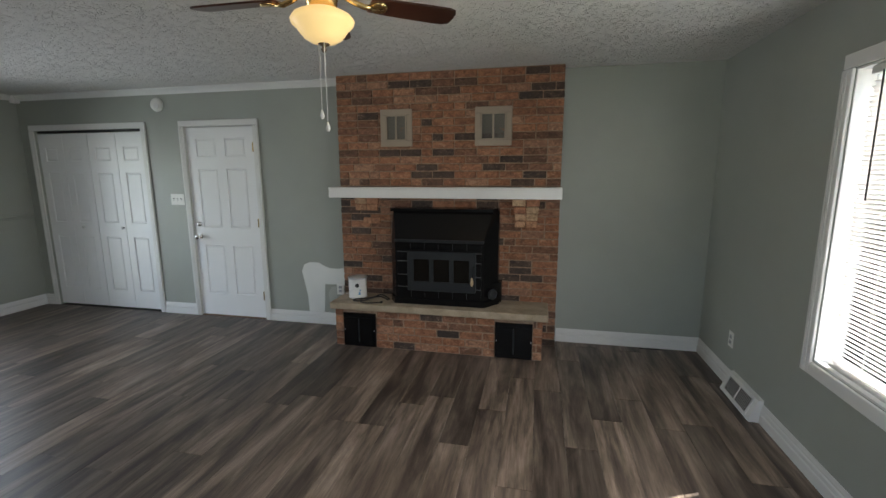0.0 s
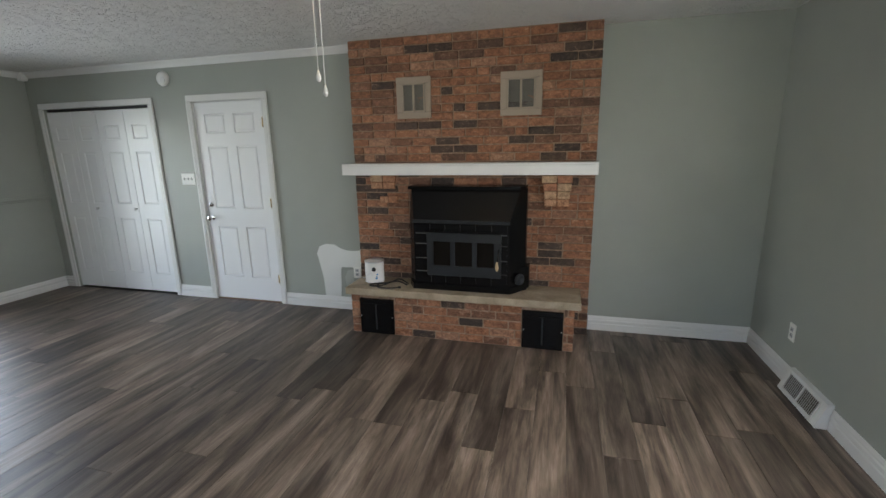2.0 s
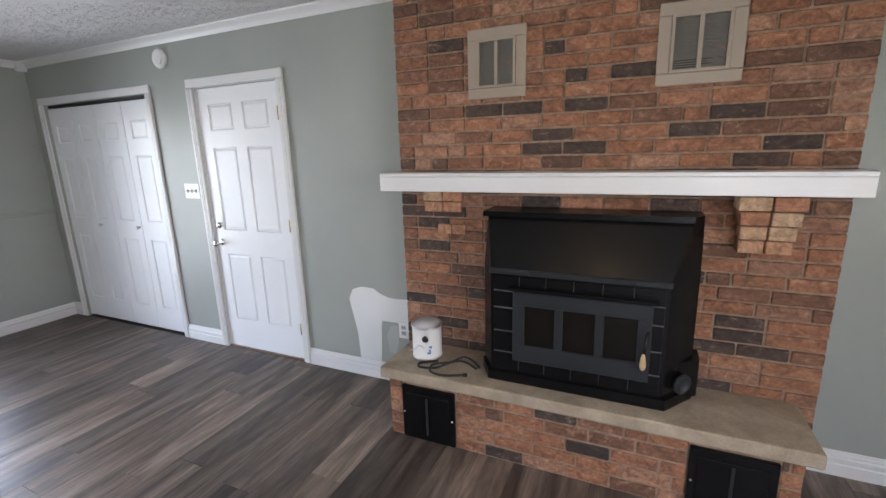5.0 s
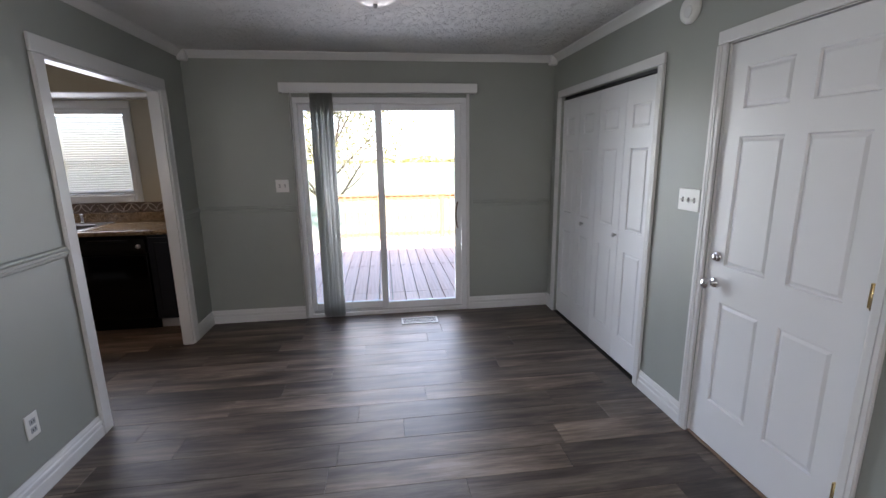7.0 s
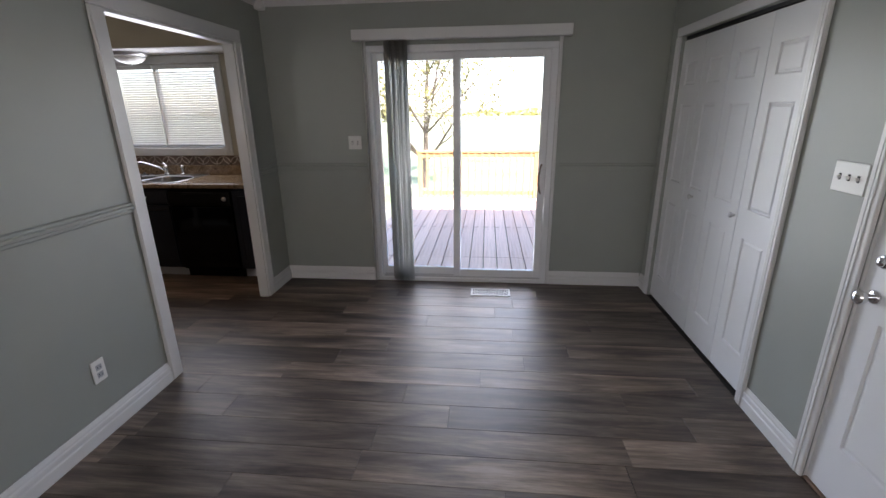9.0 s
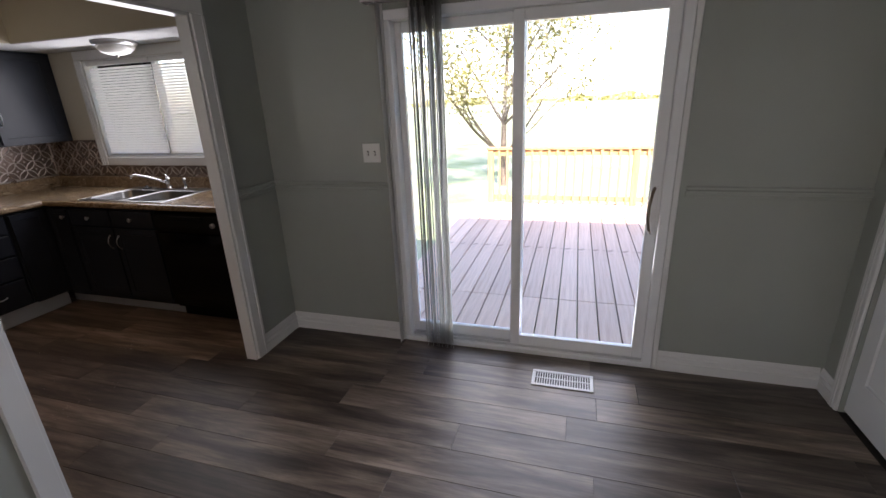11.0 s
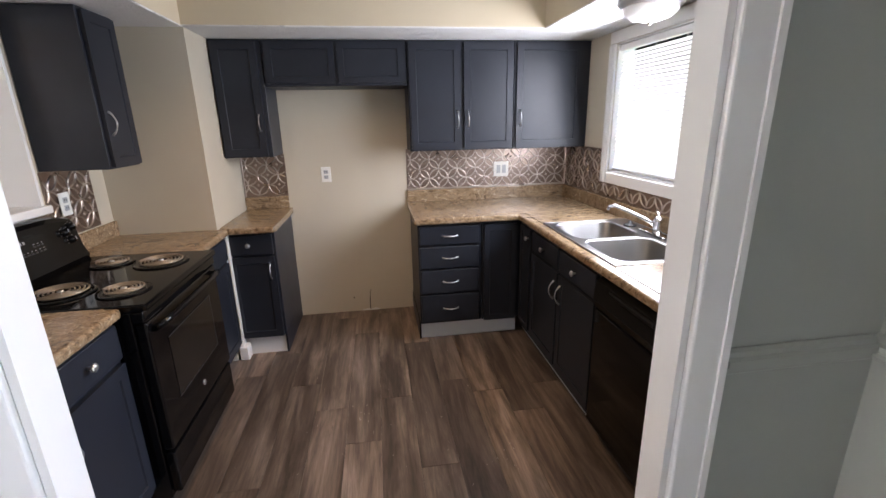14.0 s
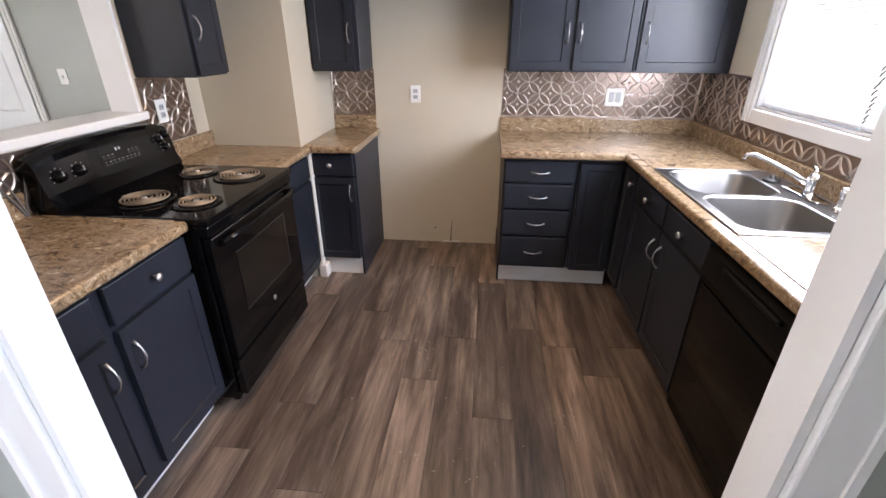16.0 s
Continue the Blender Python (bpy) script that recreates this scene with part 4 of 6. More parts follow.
part("bail_ear", lathe([(0.02, 0), (0.016, -0.008), (0.001, -0.009)], 16, (-1.763, 3.49 - 0.078, 0.412 + 0.125), "y"), "rubber", can)
part("bail", tube([(-1.79 + 0.1 * math.sin(a), 3.485 - 0.088 * math.cos(a * 0.9), 0.535 - 0.085 * math.sin(abs(a) * 1.2 + 0.3)) for a in [k * 0.16 - 1.2 for k in range(10)]], 0.0025, 6), "steel", can)
for x, z, wd in ((-1.735, 0.47, 0.012), (-1.728, 0.49, 0.014), (-1.74, 0.455, 0.02)):
    a = math.atan2(3.412 - 3.49, x + 1.79)
    part("label_print", moved(box(-wd / 2, wd / 2, -0.001, 0.001, -0.006, 0.006), pose(-1.79 + 0.0832 * math.cos(a), 3.49 + 0.0832 * math.sin(a), z, 0, 0, math.degrees(a) + 90)), "blue", can)
can.location += Vector((0.012, 0.05, 0))


def smooth_path(knots, n=8):
    """Points along a smooth line through the knots."""
    ps = [Vector(k) for k in knots]
    out = []
    for i in range(len(ps) - 1):
        p0, p1, p2, p3 = ps[max(i - 1, 0)], ps[i], ps[i + 1], ps[min(i + 2, len(ps) - 1)]
        for k in range(n):
            u = k / n
            out.append(0.5 * (2 * p1 + (p2 - p0) * u + (2 * p0 - 5 * p1 + 4 * p2 - p3) * u * u + (3 * p1 - p0 - 3 * p2 + p3) * u ** 3))
    return out + [ps[-1]]


cord = thing("power_cord", (-1.55, 3.46, 0.412), "loosely coiled black power cord on the hearth slab", "cord")
part("cable", tube(smooth_path([(-1.68, 3.47, 0.419), (-1.76, 3.42, 0.419), (-1.745, 3.375, 0.419), (-1.66, 3.395, 0.42), (-1.59, 3.46, 0.437), (-1.54, 3.5, 0.452), (-1.49, 3.5, 0.44), (-1.44, 3.47, 0.422)]), 0.0062, 8), "rubber", cord)
part("cable", tube(smooth_path([(-1.45, 3.455, 0.42), (-1.53, 3.465, 0.445), (-1.62, 3.44, 0.434), (-1.68, 3.395, 0.432), (-1.67, 3.35, 0.42), (-1.6, 3.335, 0.419), (-1.53, 3.36, 0.419), (-1.495, 3.375, 0.42)]), 0.0062, 8), "rubber", cord)
part("plug", box(-1.5, -1.475, 3.366, 3.384, 0.413, 0.43, 0.004), "rubber", cord)

# ---- ceiling fan with light ----
FX, FY = -1.0, 1.51
fan = thing("ceiling_fan", (FX, FY, ZC), "ceiling fan with dark cherry blades and a lit amber bowl", "ceiling fan")
part("canopy", lathe([(0.07, 0), (0.068, -0.03), (0.03, -0.05), (0.014, -0.055), (0.014, -0.07)], 28, (FX, FY, ZC)), "brass", fan)
part("motor_housing", lathe([(0.03, -0.065), (0.1, -0.075), (0.115, -0.1), (0.11, -0.14), (0.09, -0.155), (0.065, -0.17), (0.056, -0.232), (0.048, -0.236)], 32, (FX, FY, ZC)), "brass", fan)
bell = [(0.048, -0.236), (0.083, -0.242), (0.112, -0.256), (0.124, -0.273), (0.119, -0.288), (0.1, -0.305), (0.088, -0.322), (0.075, -0.338), (0.05, -0.353), (0.016, -0.36)]
bowl = part("glass_bowl", lathe(bell + [(max(0.012, r - 0.005), z + 0.003) for r, z in reversed(bell)], 40, (FX, FY, ZC)), "lit_bowl", fan, "glowing amber glass bowl")
bowl.visible_shadow = False
part("finial", lathe([(0.024, -0.352), (0.022, -0.364), (0.008, -0.37), (0.012, -0.38), (0.006, -0.391), (0.001, -0.393)], 18, (FX, FY, ZC)), "bronze", fan)
for k in range(5):
    a = radians(108 + 72 * k)
    r = Matrix.Translation((FX, FY, ZC - 0.19)) @ Matrix.Rotation(a, 4, "Z") @ Matrix.Rotation(radians(-12), 4, "X")
    ring = [(0.19, 0.046), (0.28, 0.054), (0.45, 0.06), (0.53, 0.06), (0.557, 0.05), (0.566, 0.028)]
    loop = ring + [(x, -y) for x, y in reversed(ring)]
    part("blade", moved(prism(loop, "z", -0.004, 0.004), r), "blade", fan)
    part("blade_iron", moved(join(tube([(0.085, 0, 0.02), (0.13, 0, 0.0), (0.17, 0, -0.012), (0.2, 0, -0.008)], 0.011, 8), lathe([(0.035, -0.012), (0.038, -0.006), (0.035, -0.004)], 20, (0.23, 0, 0))), r), "brass", fan)
for dx, dy, z in ((0.012, -0.02, 1.735), (-0.016, -0.01, 1.785)):
    c = part("pull_chain", tube([(FX + dx, FY + dy, ZC - 0.21), (FX + dx, FY + dy, z + 0.02)], 0.0016, 6), "trim", fan)
    part("pull_bob", lathe([(0.002, 0.03), (0.006, 0.018), (0.009, 0.005), (0.006, -0.006), (0.001, -0.008)], 12, (FX + dx, FY + dy, z)), "trim", fan)

# ---- dining ceiling light ----
dl = thing("dining_ceiling_light", (-4.34, 2.2, ZC), "small white glass dome ceiling light with nickel finial", "ceiling light")
part("pan", lathe([(0.15, 0), (0.15, -0.02), (0.135, -0.028)], 36, (-4.34, 2.2, ZC)), "trim", dl)
part("dome", lathe([(0.14, -0.024), (0.13, -0.055), (0.1, -0.08), (0.05, -0.096), (0.001, -0.1)], 36, (-4.34, 2.2, ZC)), "dome", dl)
part("finial", lathe([(0.012, -0.096), (0.012, -0.106), (0.005, -0.118), (0.001, -0.12)], 14, (-4.34, 2.2, ZC)), "nickel", dl)


# ---- windows with blinds ----
def slat_blind(name, axis, plane, a, b, z0, z1, tilt, pitch, label, mat="blind"):
    """A horizontal blind: headrail, slats, bottom rail, cords. It hangs in the plane and runs from a to b."""
    t = thing(name, (plane, (a + b) / 2, z1), label, "window blind")
    part("headrail", box(plane - 0.02, plane + 0.02, a, b, z1 - 0.035, z1, 0.003), "trim", t)
    part("bottom_rail", box(plane - 0.014, plane + 0.014, a, b, z0, z0 + 0.016, 0.004), "trim", t)
    n = int((z1 - 0.045 - z0 - 0.02) / pitch)
    sl = moved(prism([(-0.0125, -0.0006), (0, 0.0016), (0.0125, -0.0006), (0.0125, 0.0), (0, 0.0024), (-0.0125, 0.0)], "x", -(b - a) / 2, (b - a) / 2), Matrix.Rotation(radians(90), 4, "Z"))
    first = part("slat", sl, mat, t)
    sway = random.Random(3)
    me = first.data
    for k in range(n):
        ob = first if k == 0 else new("slat", me)
        if k:
            ob.parent, ob.matrix_parent_inverse = t, t.matrix_basis.inverted()
        ob.matrix_basis = Matrix.Translation((plane, (a + b) / 2 + sway.uniform(-0.009, 0.009), z0 + 0.026 + k * pitch)) @ Matrix.Rotation(radians(tilt), 4, "Y")
    for u in (0.12, 0.5, 0.88):
        y = a + (b - a) * u
        part("ladder_cord", box(plane - 0.001, plane + 0.001, y - 0.001, y + 0.001, z0, z1 - 0.03), "trim", t)
    return t


def window(name, axis_x, out, y0, y1, z0, z1, depth, label, halves):
    """A vinyl window set in a wall whose face looks along x; out: which way the outside lies."""
    t = thing(name, (axis_x, (y0 + y1) / 2, z0), label, "window", kind="structure")
    p = axis_x + out * depth
    lo, hi = sorted((p - 0.02, p + 0.025))
    f = 0.022
    for a, b, c, d in ((y0, y1, z0, z0 + f), (y0, y1, z1 - f, z1), (y0, y0 + f, z0 + f, z1 - f), (y1 - f, y1, z0 + f, z1 - f)):
        part("window_frame", box(lo, hi, a, b, c, d, 0.003), "vinyl", t)
    cuts = [y0 + f + (y1 - y0 - 2 * f) * k / halves for k in range(halves + 1)]
    for a, b in zip(cuts, cuts[1:]):
        g = part("pane", box(p, p + 0.004, a, b, z0 + f, z1 - f), "glass", t)
        g.visible_shadow = False
    for c in cuts[1:-1]:
        part("mullion", box(lo, hi, c - 0.02, c + 0.02, z0 + f, z1 - f, 0.003), "vinyl", t)
    l2, h2 = sorted((axis_x, axis_x + out * (depth - 0.02)))
    part("reveal", join(box(l2, h2, y0 - 0.001, y0 + 0.008, z0, z1), box(l2, h2, y1 - 0.008, y1 + 0.001, z0, z1), box(l2, h2, y0, y1, z1 - 0.008, z1 + 0.001), box(l2, h2, y0, y1, z0 - 0.001, z0 + 0.01)), "trim", t)
    return t


window("window_1", XE, 1, LWIN[0], LWIN[1], LWIN[2], LWIN[3], 0.1, "large white vinyl window in the living room", 2)
casing("window_casing", "y", XE, -1, LWIN[0], LWIN[1], LWIN[3], 0.07, "white painted casing round the living room window", LWIN[2], True)
lb = slat_blind("living_blind", "y", XE + 0.03, LWIN[0] + 0.03, LWIN[1] - 0.082, LWIN[2] + 0.015, LWIN[3] - 0.012, 52, 0.0215, "lowered white slatted blind in the living room window", "blind_sunny")
part("wand", tube([(XE + 0.01, LWIN[1] - 0.16, LWIN[3] - 0.04), (XE + 0.012, LWIN[1] - 0.165, LWIN[3] - 0.6)], 0.004, 8), "rubber", lb)
window("window_2", XK, -1, KWIN[0], KWIN[1], KWIN[2], KWIN[3], 0.1, "white vinyl kitchen window above the sink", 2)
casing("window_casing", "y", XK, 1, KWIN[0], KWIN[1], KWIN[3], 0.075, "white painted casing round the kitchen window", KWIN[2], True)
slat_blind("kitchen_blind", "y", XK - 0.03, KWIN[0] + 0.015, (KWIN[0] + KWIN[1]) / 2 + 0.02, KWIN[2] + 0.014, KWIN[3] - 0.01, 55, 0.0225, "lowered white slatted blind above the kitchen sink")
slat_blind("kitchen_blind", "y", XK - 0.03, (KWIN[0] + KWIN[1]) / 2 + 0.03, KWIN[1] - 0.015, KWIN[2] + 0.014, KWIN[3] - 0.01, 55, 0.0225, "lowered white slatted blind above the kitchen sink")

# ---- sliding glass door ----
sd = thing("sliding_door", (XW - 0.05, 2.24, 0), "white vinyl sliding glass door to the deck", "sliding door", kind="structure")
y0, y1, zt = SLIDER
for n, a, b, c, d in (("frame_head", y0, y1, zt - 0.05, zt), ("frame_sill", y0, y1, 0, 0.035), ("frame_side", y0, y0 + 0.034, 0.035, zt - 0.05), ("frame_side", y1 - 0.05, y1, 0.035, zt - 0.05)):
    part(n, box(XW - 0.125, XW + 0.012, a, b, c, d, 0.004), "vinyl", sd)
part("track", join(box(XW - 0.06, XW - 0.052, y0 + 0.05, y1 - 0.05, 0.035, 0.05), box(XW - 0.02, XW - 0.012, y0 + 0.05, y1 - 0.05, 0.035, 0.05)), "nickel", sd)


def sash(name, xm, a, b, stile, label):
    s = part(name, join(box(xm - 0.02, xm + 0.02, a, a + stile, 0.04, zt - 0.052, 0.004), box(xm - 0.02, xm + 0.02, b - stile, b, 0.04, zt - 0.052, 0.004), box(xm - 0.02, xm + 0.02, a + stile, b - stile, 0.04, 0.115, 0.004), box(xm - 0.02, xm + 0.02, a + stile, b - stile, zt - 0.11, zt - 0.052, 0.004)), "vinyl", sd, label)
    g = part("pane", box(xm - 0.004, xm + 0.004, a + stile - 0.004, b - stile + 0.004, 0.11, zt - 0.106), "glass", s)
    g.visible_shadow = False
    return s


sash("fixed_panel", XW - 0.085, y0 + 0.032, 2.215, 0.042, "white fixed glass panel")
mv = sash("moving_panel", XW - 0.035, 2.15, y1 - 0.05, 0.06, "white sliding glass panel")
part("handle", tube([(XW - 0.014, y1 - 0.085, 0.84), (XW + 0.02, y1 - 0.1, 0.87), (XW + 0.032, y1 - 0.11, 0.93), (XW + 0.032, y1 - 0.11, 1.0), (XW + 0.02, y1 - 0.1, 1.06), (XW - 0.014, y1 - 0.085, 1.09)], 0.009, 10), "bronze", mv, "dark bowed door handle")
part("handle_plate", box(XW - 0.015, XW - 0.008, y1 - 0.105, y1 - 0.065, 0.83, 1.1, 0.003), "vinyl", mv)
for y, wd in ((y0 - 0.024, 0.022), (y1 + 0.002, 0.028)):
    setting("slider_trim", box(XW, XW + 0.012, y, y + wd, 0, zt + 0.05, 0.004), "trim", "white trim strip beside the sliding door", "trim")
val = thing("blind_valance", (XW, 2.23, 2.1), "white valance over the vertical blinds", "valance")
part("board", box(XW + 0.09, XW + 0.1, 1.345, 3.08, 2.085, 2.165, 0.003), "trim", val)
part("end", box(XW, XW + 0.09, 1.345, 1.353, 2.085, 2.165, 0.002), "trim", val)
part("end", box(XW, XW + 0.09, 3.072, 3.08, 2.085, 2.165, 0.002), "trim", val)
part("top", box(XW, XW + 0.09, 1.353, 3.072, 2.157, 2.165), "trim", val)
part("track", box(XW + 0.03, XW + 0.06, 1.36, 3.06, 2.085, 2.11), "nickel", val)
vb = thing("vertical_blinds", (XW + 0.045, 1.55, 2.085), "grey vertical blind vanes drawn to one side", "vertical blind")
rng = random.Random(7)
for k in range(11):
    y = 1.418 if k == 0 else 1.6 + (k - 1) * 0.0195
    ang = 84 if k == 0 else 68 + rng.uniform(-12, 14)
    curve = [(-0.044 + 0.0088 * i, 0.006 * math.sin(math.pi * i / 10)) for i in range(11)]
    loop = curve + [(u, v + 0.0008) for u, v in reversed(curve)]
    part("vane", moved(prism(loop, "z", 0.02, 2.085), Matrix.Translation((XW + 0.045, y, 0)) @ Matrix.Rotation(radians(90 - ang), 4, "Z")), "vertical", vb)


# ---- kitchen cabinets ----
def pull_at(parent, face, at, upright=True):
    bm = bow_pull()
    if not upright:
        bm = moved(bm, Matrix.Rotation(radians(90), 4, "Y"))
    part("handle", faced(bm, face, at), "nickel", parent, "brushed nickel bow handle")


def knob_at(parent, face, at):
    part("knob", faced(knob_shape(), face, at), "nickel", parent, "brushed nickel knob")


def unit(name, x0, x1, y0, y1, z0, z1, label, at=None):
    t = thing(name, at or ((x0 + x1) / 2, (y0 + y1) / 2, z0), label, "cabinet")
    part("body", box(x0, x1, y0, y1, z0, z1, 0.002), "cabinet", t)
    return t


def kick(t, x0, x1, y0, y1, top=0.1):
    part("toe_kick", box(x0, x1, y0, y1, 0, top), "trim", t, "white painted toe kick")


GY, GX, EX = -1.662, -5.907, -3.925     # cabinet faces: south run, west run, east run
TOPZ = 0.886

drawers = unit("drawer_cabinet", -5.615, -5.17, YK + 0.005, GY, 0.142, TOPZ, "dark navy-grey base cabinet with four drawers")
kick(drawers, -5.9, -5.177, YK + 0.005, -1.725, 0.142)
part("side_panel", box(-5.176, -5.164, YK + 0.005, -1.71, 0, 0.142), "cabinet", drawers)
for z0, z1 in ((0.735, 0.865), (0.565, 0.72), (0.38, 0.55), (0.16, 0.365)):
    d = part("drawer", faced(plain_front(0.415, z1 - z0), "N", (-5.18, GY, z0)), "cabinet", drawers)
    pull_at(d, "N", (-5.39, GY + 0.02, (z0 + z1) / 2), False)
corner = unit("corner_cabinet", XK + 0.005, -5.62, YK + 0.005, GY, 0.142, TOPZ, "dark navy-grey corner base cabinet with two narrow doors")
part("return", box(XK + 0.006, GX, GY - 0.001, -1.405, 0.1, TOPZ - 0.001), "cabinet", corner)
part("door", faced(front_slab(0.235, 0.72, 0.04), "N", (-5.635, GY, 0.14)), "cabinet", corner)
d = part("door", faced(front_slab(0.2, 0.72, 0.035), "E", (GX, -1.625, 0.14)), "cabinet", corner)
knob_at(d, "E", (GX + 0.02, -1.45, 0.8))
sink_cab = unit("sink_cabinet", XK + 0.005, GX, -1.4, -0.505, 0.1, 0.7, "dark navy-grey sink base cabinet with two doors")
part("face_frame", box(GX - 0.02, GX, -1.4, -0.505, 0.7, TOPZ), "cabinet", sink_cab)
kick(sink_cab, XK + 0.1, -5.968, -1.765, 0.4)
for k, y in enumerate((-1.385, -0.945)):
    d = part("drawer", faced(plain_front(0.42, 0.125), "E", (GX, y, 0.74)), "cabinet", sink_cab)
    knob_at(d, "E", (GX + 0.02, y + 0.21, 0.8))
    d = part("door", faced(front_slab(0.42, 0.575), "E", (GX, y, 0.145)), "cabinet", sink_cab)
    pull_at(d, "E", (GX + 0.02, y + (0.385 if k == 0 else 0.035), 0.61))
end = unit("end_cabinet", XK + 0.005, GX, 0.105, YOK - 0.004, 0.1, TOPZ, "dark navy-grey base cabinet beside the dishwasher")
part("door", faced(front_slab(0.3, 0.72), "E", (GX, 0.115, 0.14)), "cabinet", end)

dish = thing("dishwasher", (-6.2, -0.2, 0), "black built-in dishwasher under the counter", "dishwasher")
part("tub", box(XK + 0.01, GX - 0.004, -0.5, 0.1, 0.09, TOPZ), "black_matt", dish)
part("door", box(GX - 0.004, GX + 0.03, -0.498, 0.098, 0.12, 0.715, 0.006, 2), "black", dish)
part("control_panel", prism([(GX - 0.004, 0.722), (GX + 0.026, 0.722), (GX + 0.04, 0.76), (GX + 0.03, 0.85), (GX - 0.004, 0.868)], "y", -0.498, 0.098), "black_matt", dish)
part("grip", box(GX + 0.028, GX + 0.05, -0.36, -0.04, 0.83, 0.85, 0.005), "black_matt", dish)
part("dial", lathe([(0.02, 0), (0.018, 0.014), (0.001, 0.015)], 18, (GX + 0.036, 0.045, 0.79), "x"), "nickel", dish)
part("kick_plate", box(GX - 0.06, GX - 0.05, -0.498, 0.098, 0.0, 0.12), "black_matt", dish)

# ---- counters and sink ----
ctr = thing("corner_counter", (-6.2, -1.2, 0.888), "brown granite-look laminate counter in an L", "counter")
part("top_south", box(XK + 0.002, -5.148, YK + 0.002, -1.68, 0.888, 0.928, 0.003), "counter", ctr)
part("nosing_south", box(-5.93, -5.147, -1.68, -1.613, 0.886, 0.9285, 0.014, 3), "counter", ctr)
part("nosing_west", box(-5.935, -5.868, -1.66, YOK - 0.003, 0.886, 0.9285, 0.014, 3), "counter", ctr)
part("top_far", box(XK + 0.002, -5.93, -1.68, -1.28, 0.888, 0.928), "counter", ctr)
part("top_back", box(XK + 0.002, -6.45, -1.28, -0.485, 0.888, 0.928), "counter", ctr)
part("top_near", box(XK + 0.002, -5.93, -0.485, YOK - 0.003, 0.888, 0.928), "counter", ctr)
part("upstand_south", box(XK + 0.022, -5.15, YK + 0.002, YK + 0.02, 0.926, 1.024, 0.006, 2), "counter", ctr)
part("upstand_west", box(XK + 0.002, XK + 0.02, YK + 0.002, YOK - 0.003, 0.926, 1.024, 0.006, 2), "counter", ctr)

sink = thing("kitchen_sink", (-6.2, -0.88, 0.92), "stainless steel double-bowl kitchen sink", "sink")
RX0, RX1, RY0, RY1 = -6.475, -5.935, -1.305, -0.455


def rounded(x0, x1, y0, y1, r, n=6):
    pts = []
    for cx, cy, a0 in ((x1 - r, y1 - r, 0), (x0 + r, y1 - r, 90), (x0 + r, y0 + r, 180), (x1 - r, y0 + r, 270)):
        pts += [(cx + r * math.cos(radians(a0 + 90 * k / n)), cy + r * math.sin(radians(a0 + 90 * k / n))) for k in range(n + 1)]
    return pts


def bowl_mesh(x0, x1, y0, y1, zt, depth):
    bm = bmesh.new()
    rings = []
    for grow, z, r in ((0.014, zt + 0.001, 0.085), (0.004, zt - 0.001, 0.08), (0, zt - 0.008, 0.078), (-0.012, zt - depth + 0.03, 0.07), (-0.03, zt - depth + 0.006, 0.06), (-0.05, zt - depth, 0.05)):
        rings.append([bm.verts.new((x, y, z)) for x, y in rounded(x0 - grow, x1 + grow, y0 - grow, y1 + grow, r)])
    n = len(rings[0])
    for a, b in zip(rings, rings[1:]):
        for k in range(n):
            bm.faces.new((a[k], a[(k + 1) % n], b[(k + 1) % n], b[k]))
    bm.faces.new(rings[-1])
    bmesh.ops.recalc_face_normals(bm, faces=bm.faces)
    for f in bm.faces:
        f.smooth = True
    return bm


BOWLS = ((-6.335, -5.975, -1.265, -0.905), (-6.335, -5.975, -0.86, -0.495))
rim = bmesh.new()
xs = [RX0, -6.335 - 0.014, -5.975 + 0.014, RX1]
ys = [RY0, -1.265 - 0.014, -0.905 + 0.014, -0.86 - 0.014, -0.495 + 0.014, RY1]
for i in range(3):
    for j in range(5):
        if i == 1 and j in (1, 3):
            continue
        vs = [rim.verts.new((x, y, 0.934)) for x, y in ((xs[i], ys[j]), (xs[i + 1], ys[j]), (xs[i + 1], ys[j + 1]), (xs[i], ys[j + 1]))]
        rim.faces.new(vs)
bmesh.ops.remove_doubles(rim, verts=rim.verts, dist=0.0005)
# corner fillets between the square cut-outs and the rounded bowls
for x0, x1, y0, y1 in BOWLS:
    x0, x1, y0, y1 = x0 - 0.014, x1 + 0.014, y0 - 0.014, y1 + 0.014
    arc = rounded(x0, x1, y0, y1, 0.085)
    for q, cx, cy in ((0, x1, y1), (1, x0, y1), (2, x0, y0), (3, x1, y0)):
        c = rim.verts.new((cx, cy, 0.934))
        vs = [rim.verts.new((x, y, 0.934)) for x, y in arc[q * 7:q * 7 + 7]]
        for a, b in zip(vs, vs[1:]):
            rim.faces.new((c, a, b))
bmesh.ops.recalc_face_normals(rim, faces=rim.faces)
part("deck", rim, "sink_steel", sink)
part("edge", join(box(RX0 - 0.006, RX0 + 0.004, RY0 - 0.006, RY1 + 0.006, 0.927, 0.9345, 0.003), box(RX1 - 0.004, RX1 + 0.006, RY0 - 0.006, RY1 + 0.006, 0.927, 0.9345, 0.003), box(RX0, RX1, RY0 - 0.006, RY0 + 0.004, 0.927, 0.9345, 0.003), box(RX0, RX1, RY1 - 0.004, RY1 + 0.006, 0.927, 0.9345, 0.003)), "steel", sink)
for b in BOWLS:
    bw = part("bowl", bowl_mesh(*b, 0.934, 0.17), "sink_steel", sink)
    part("drain", lathe([(0.045, 0.001), (0.04, 0.004), (0.03, 0.002), (0.001, 0.0015)], 24, ((b[0] + b[1]) / 2, (b[2] + b[3]) / 2, 0.765)), "chrome", bw)
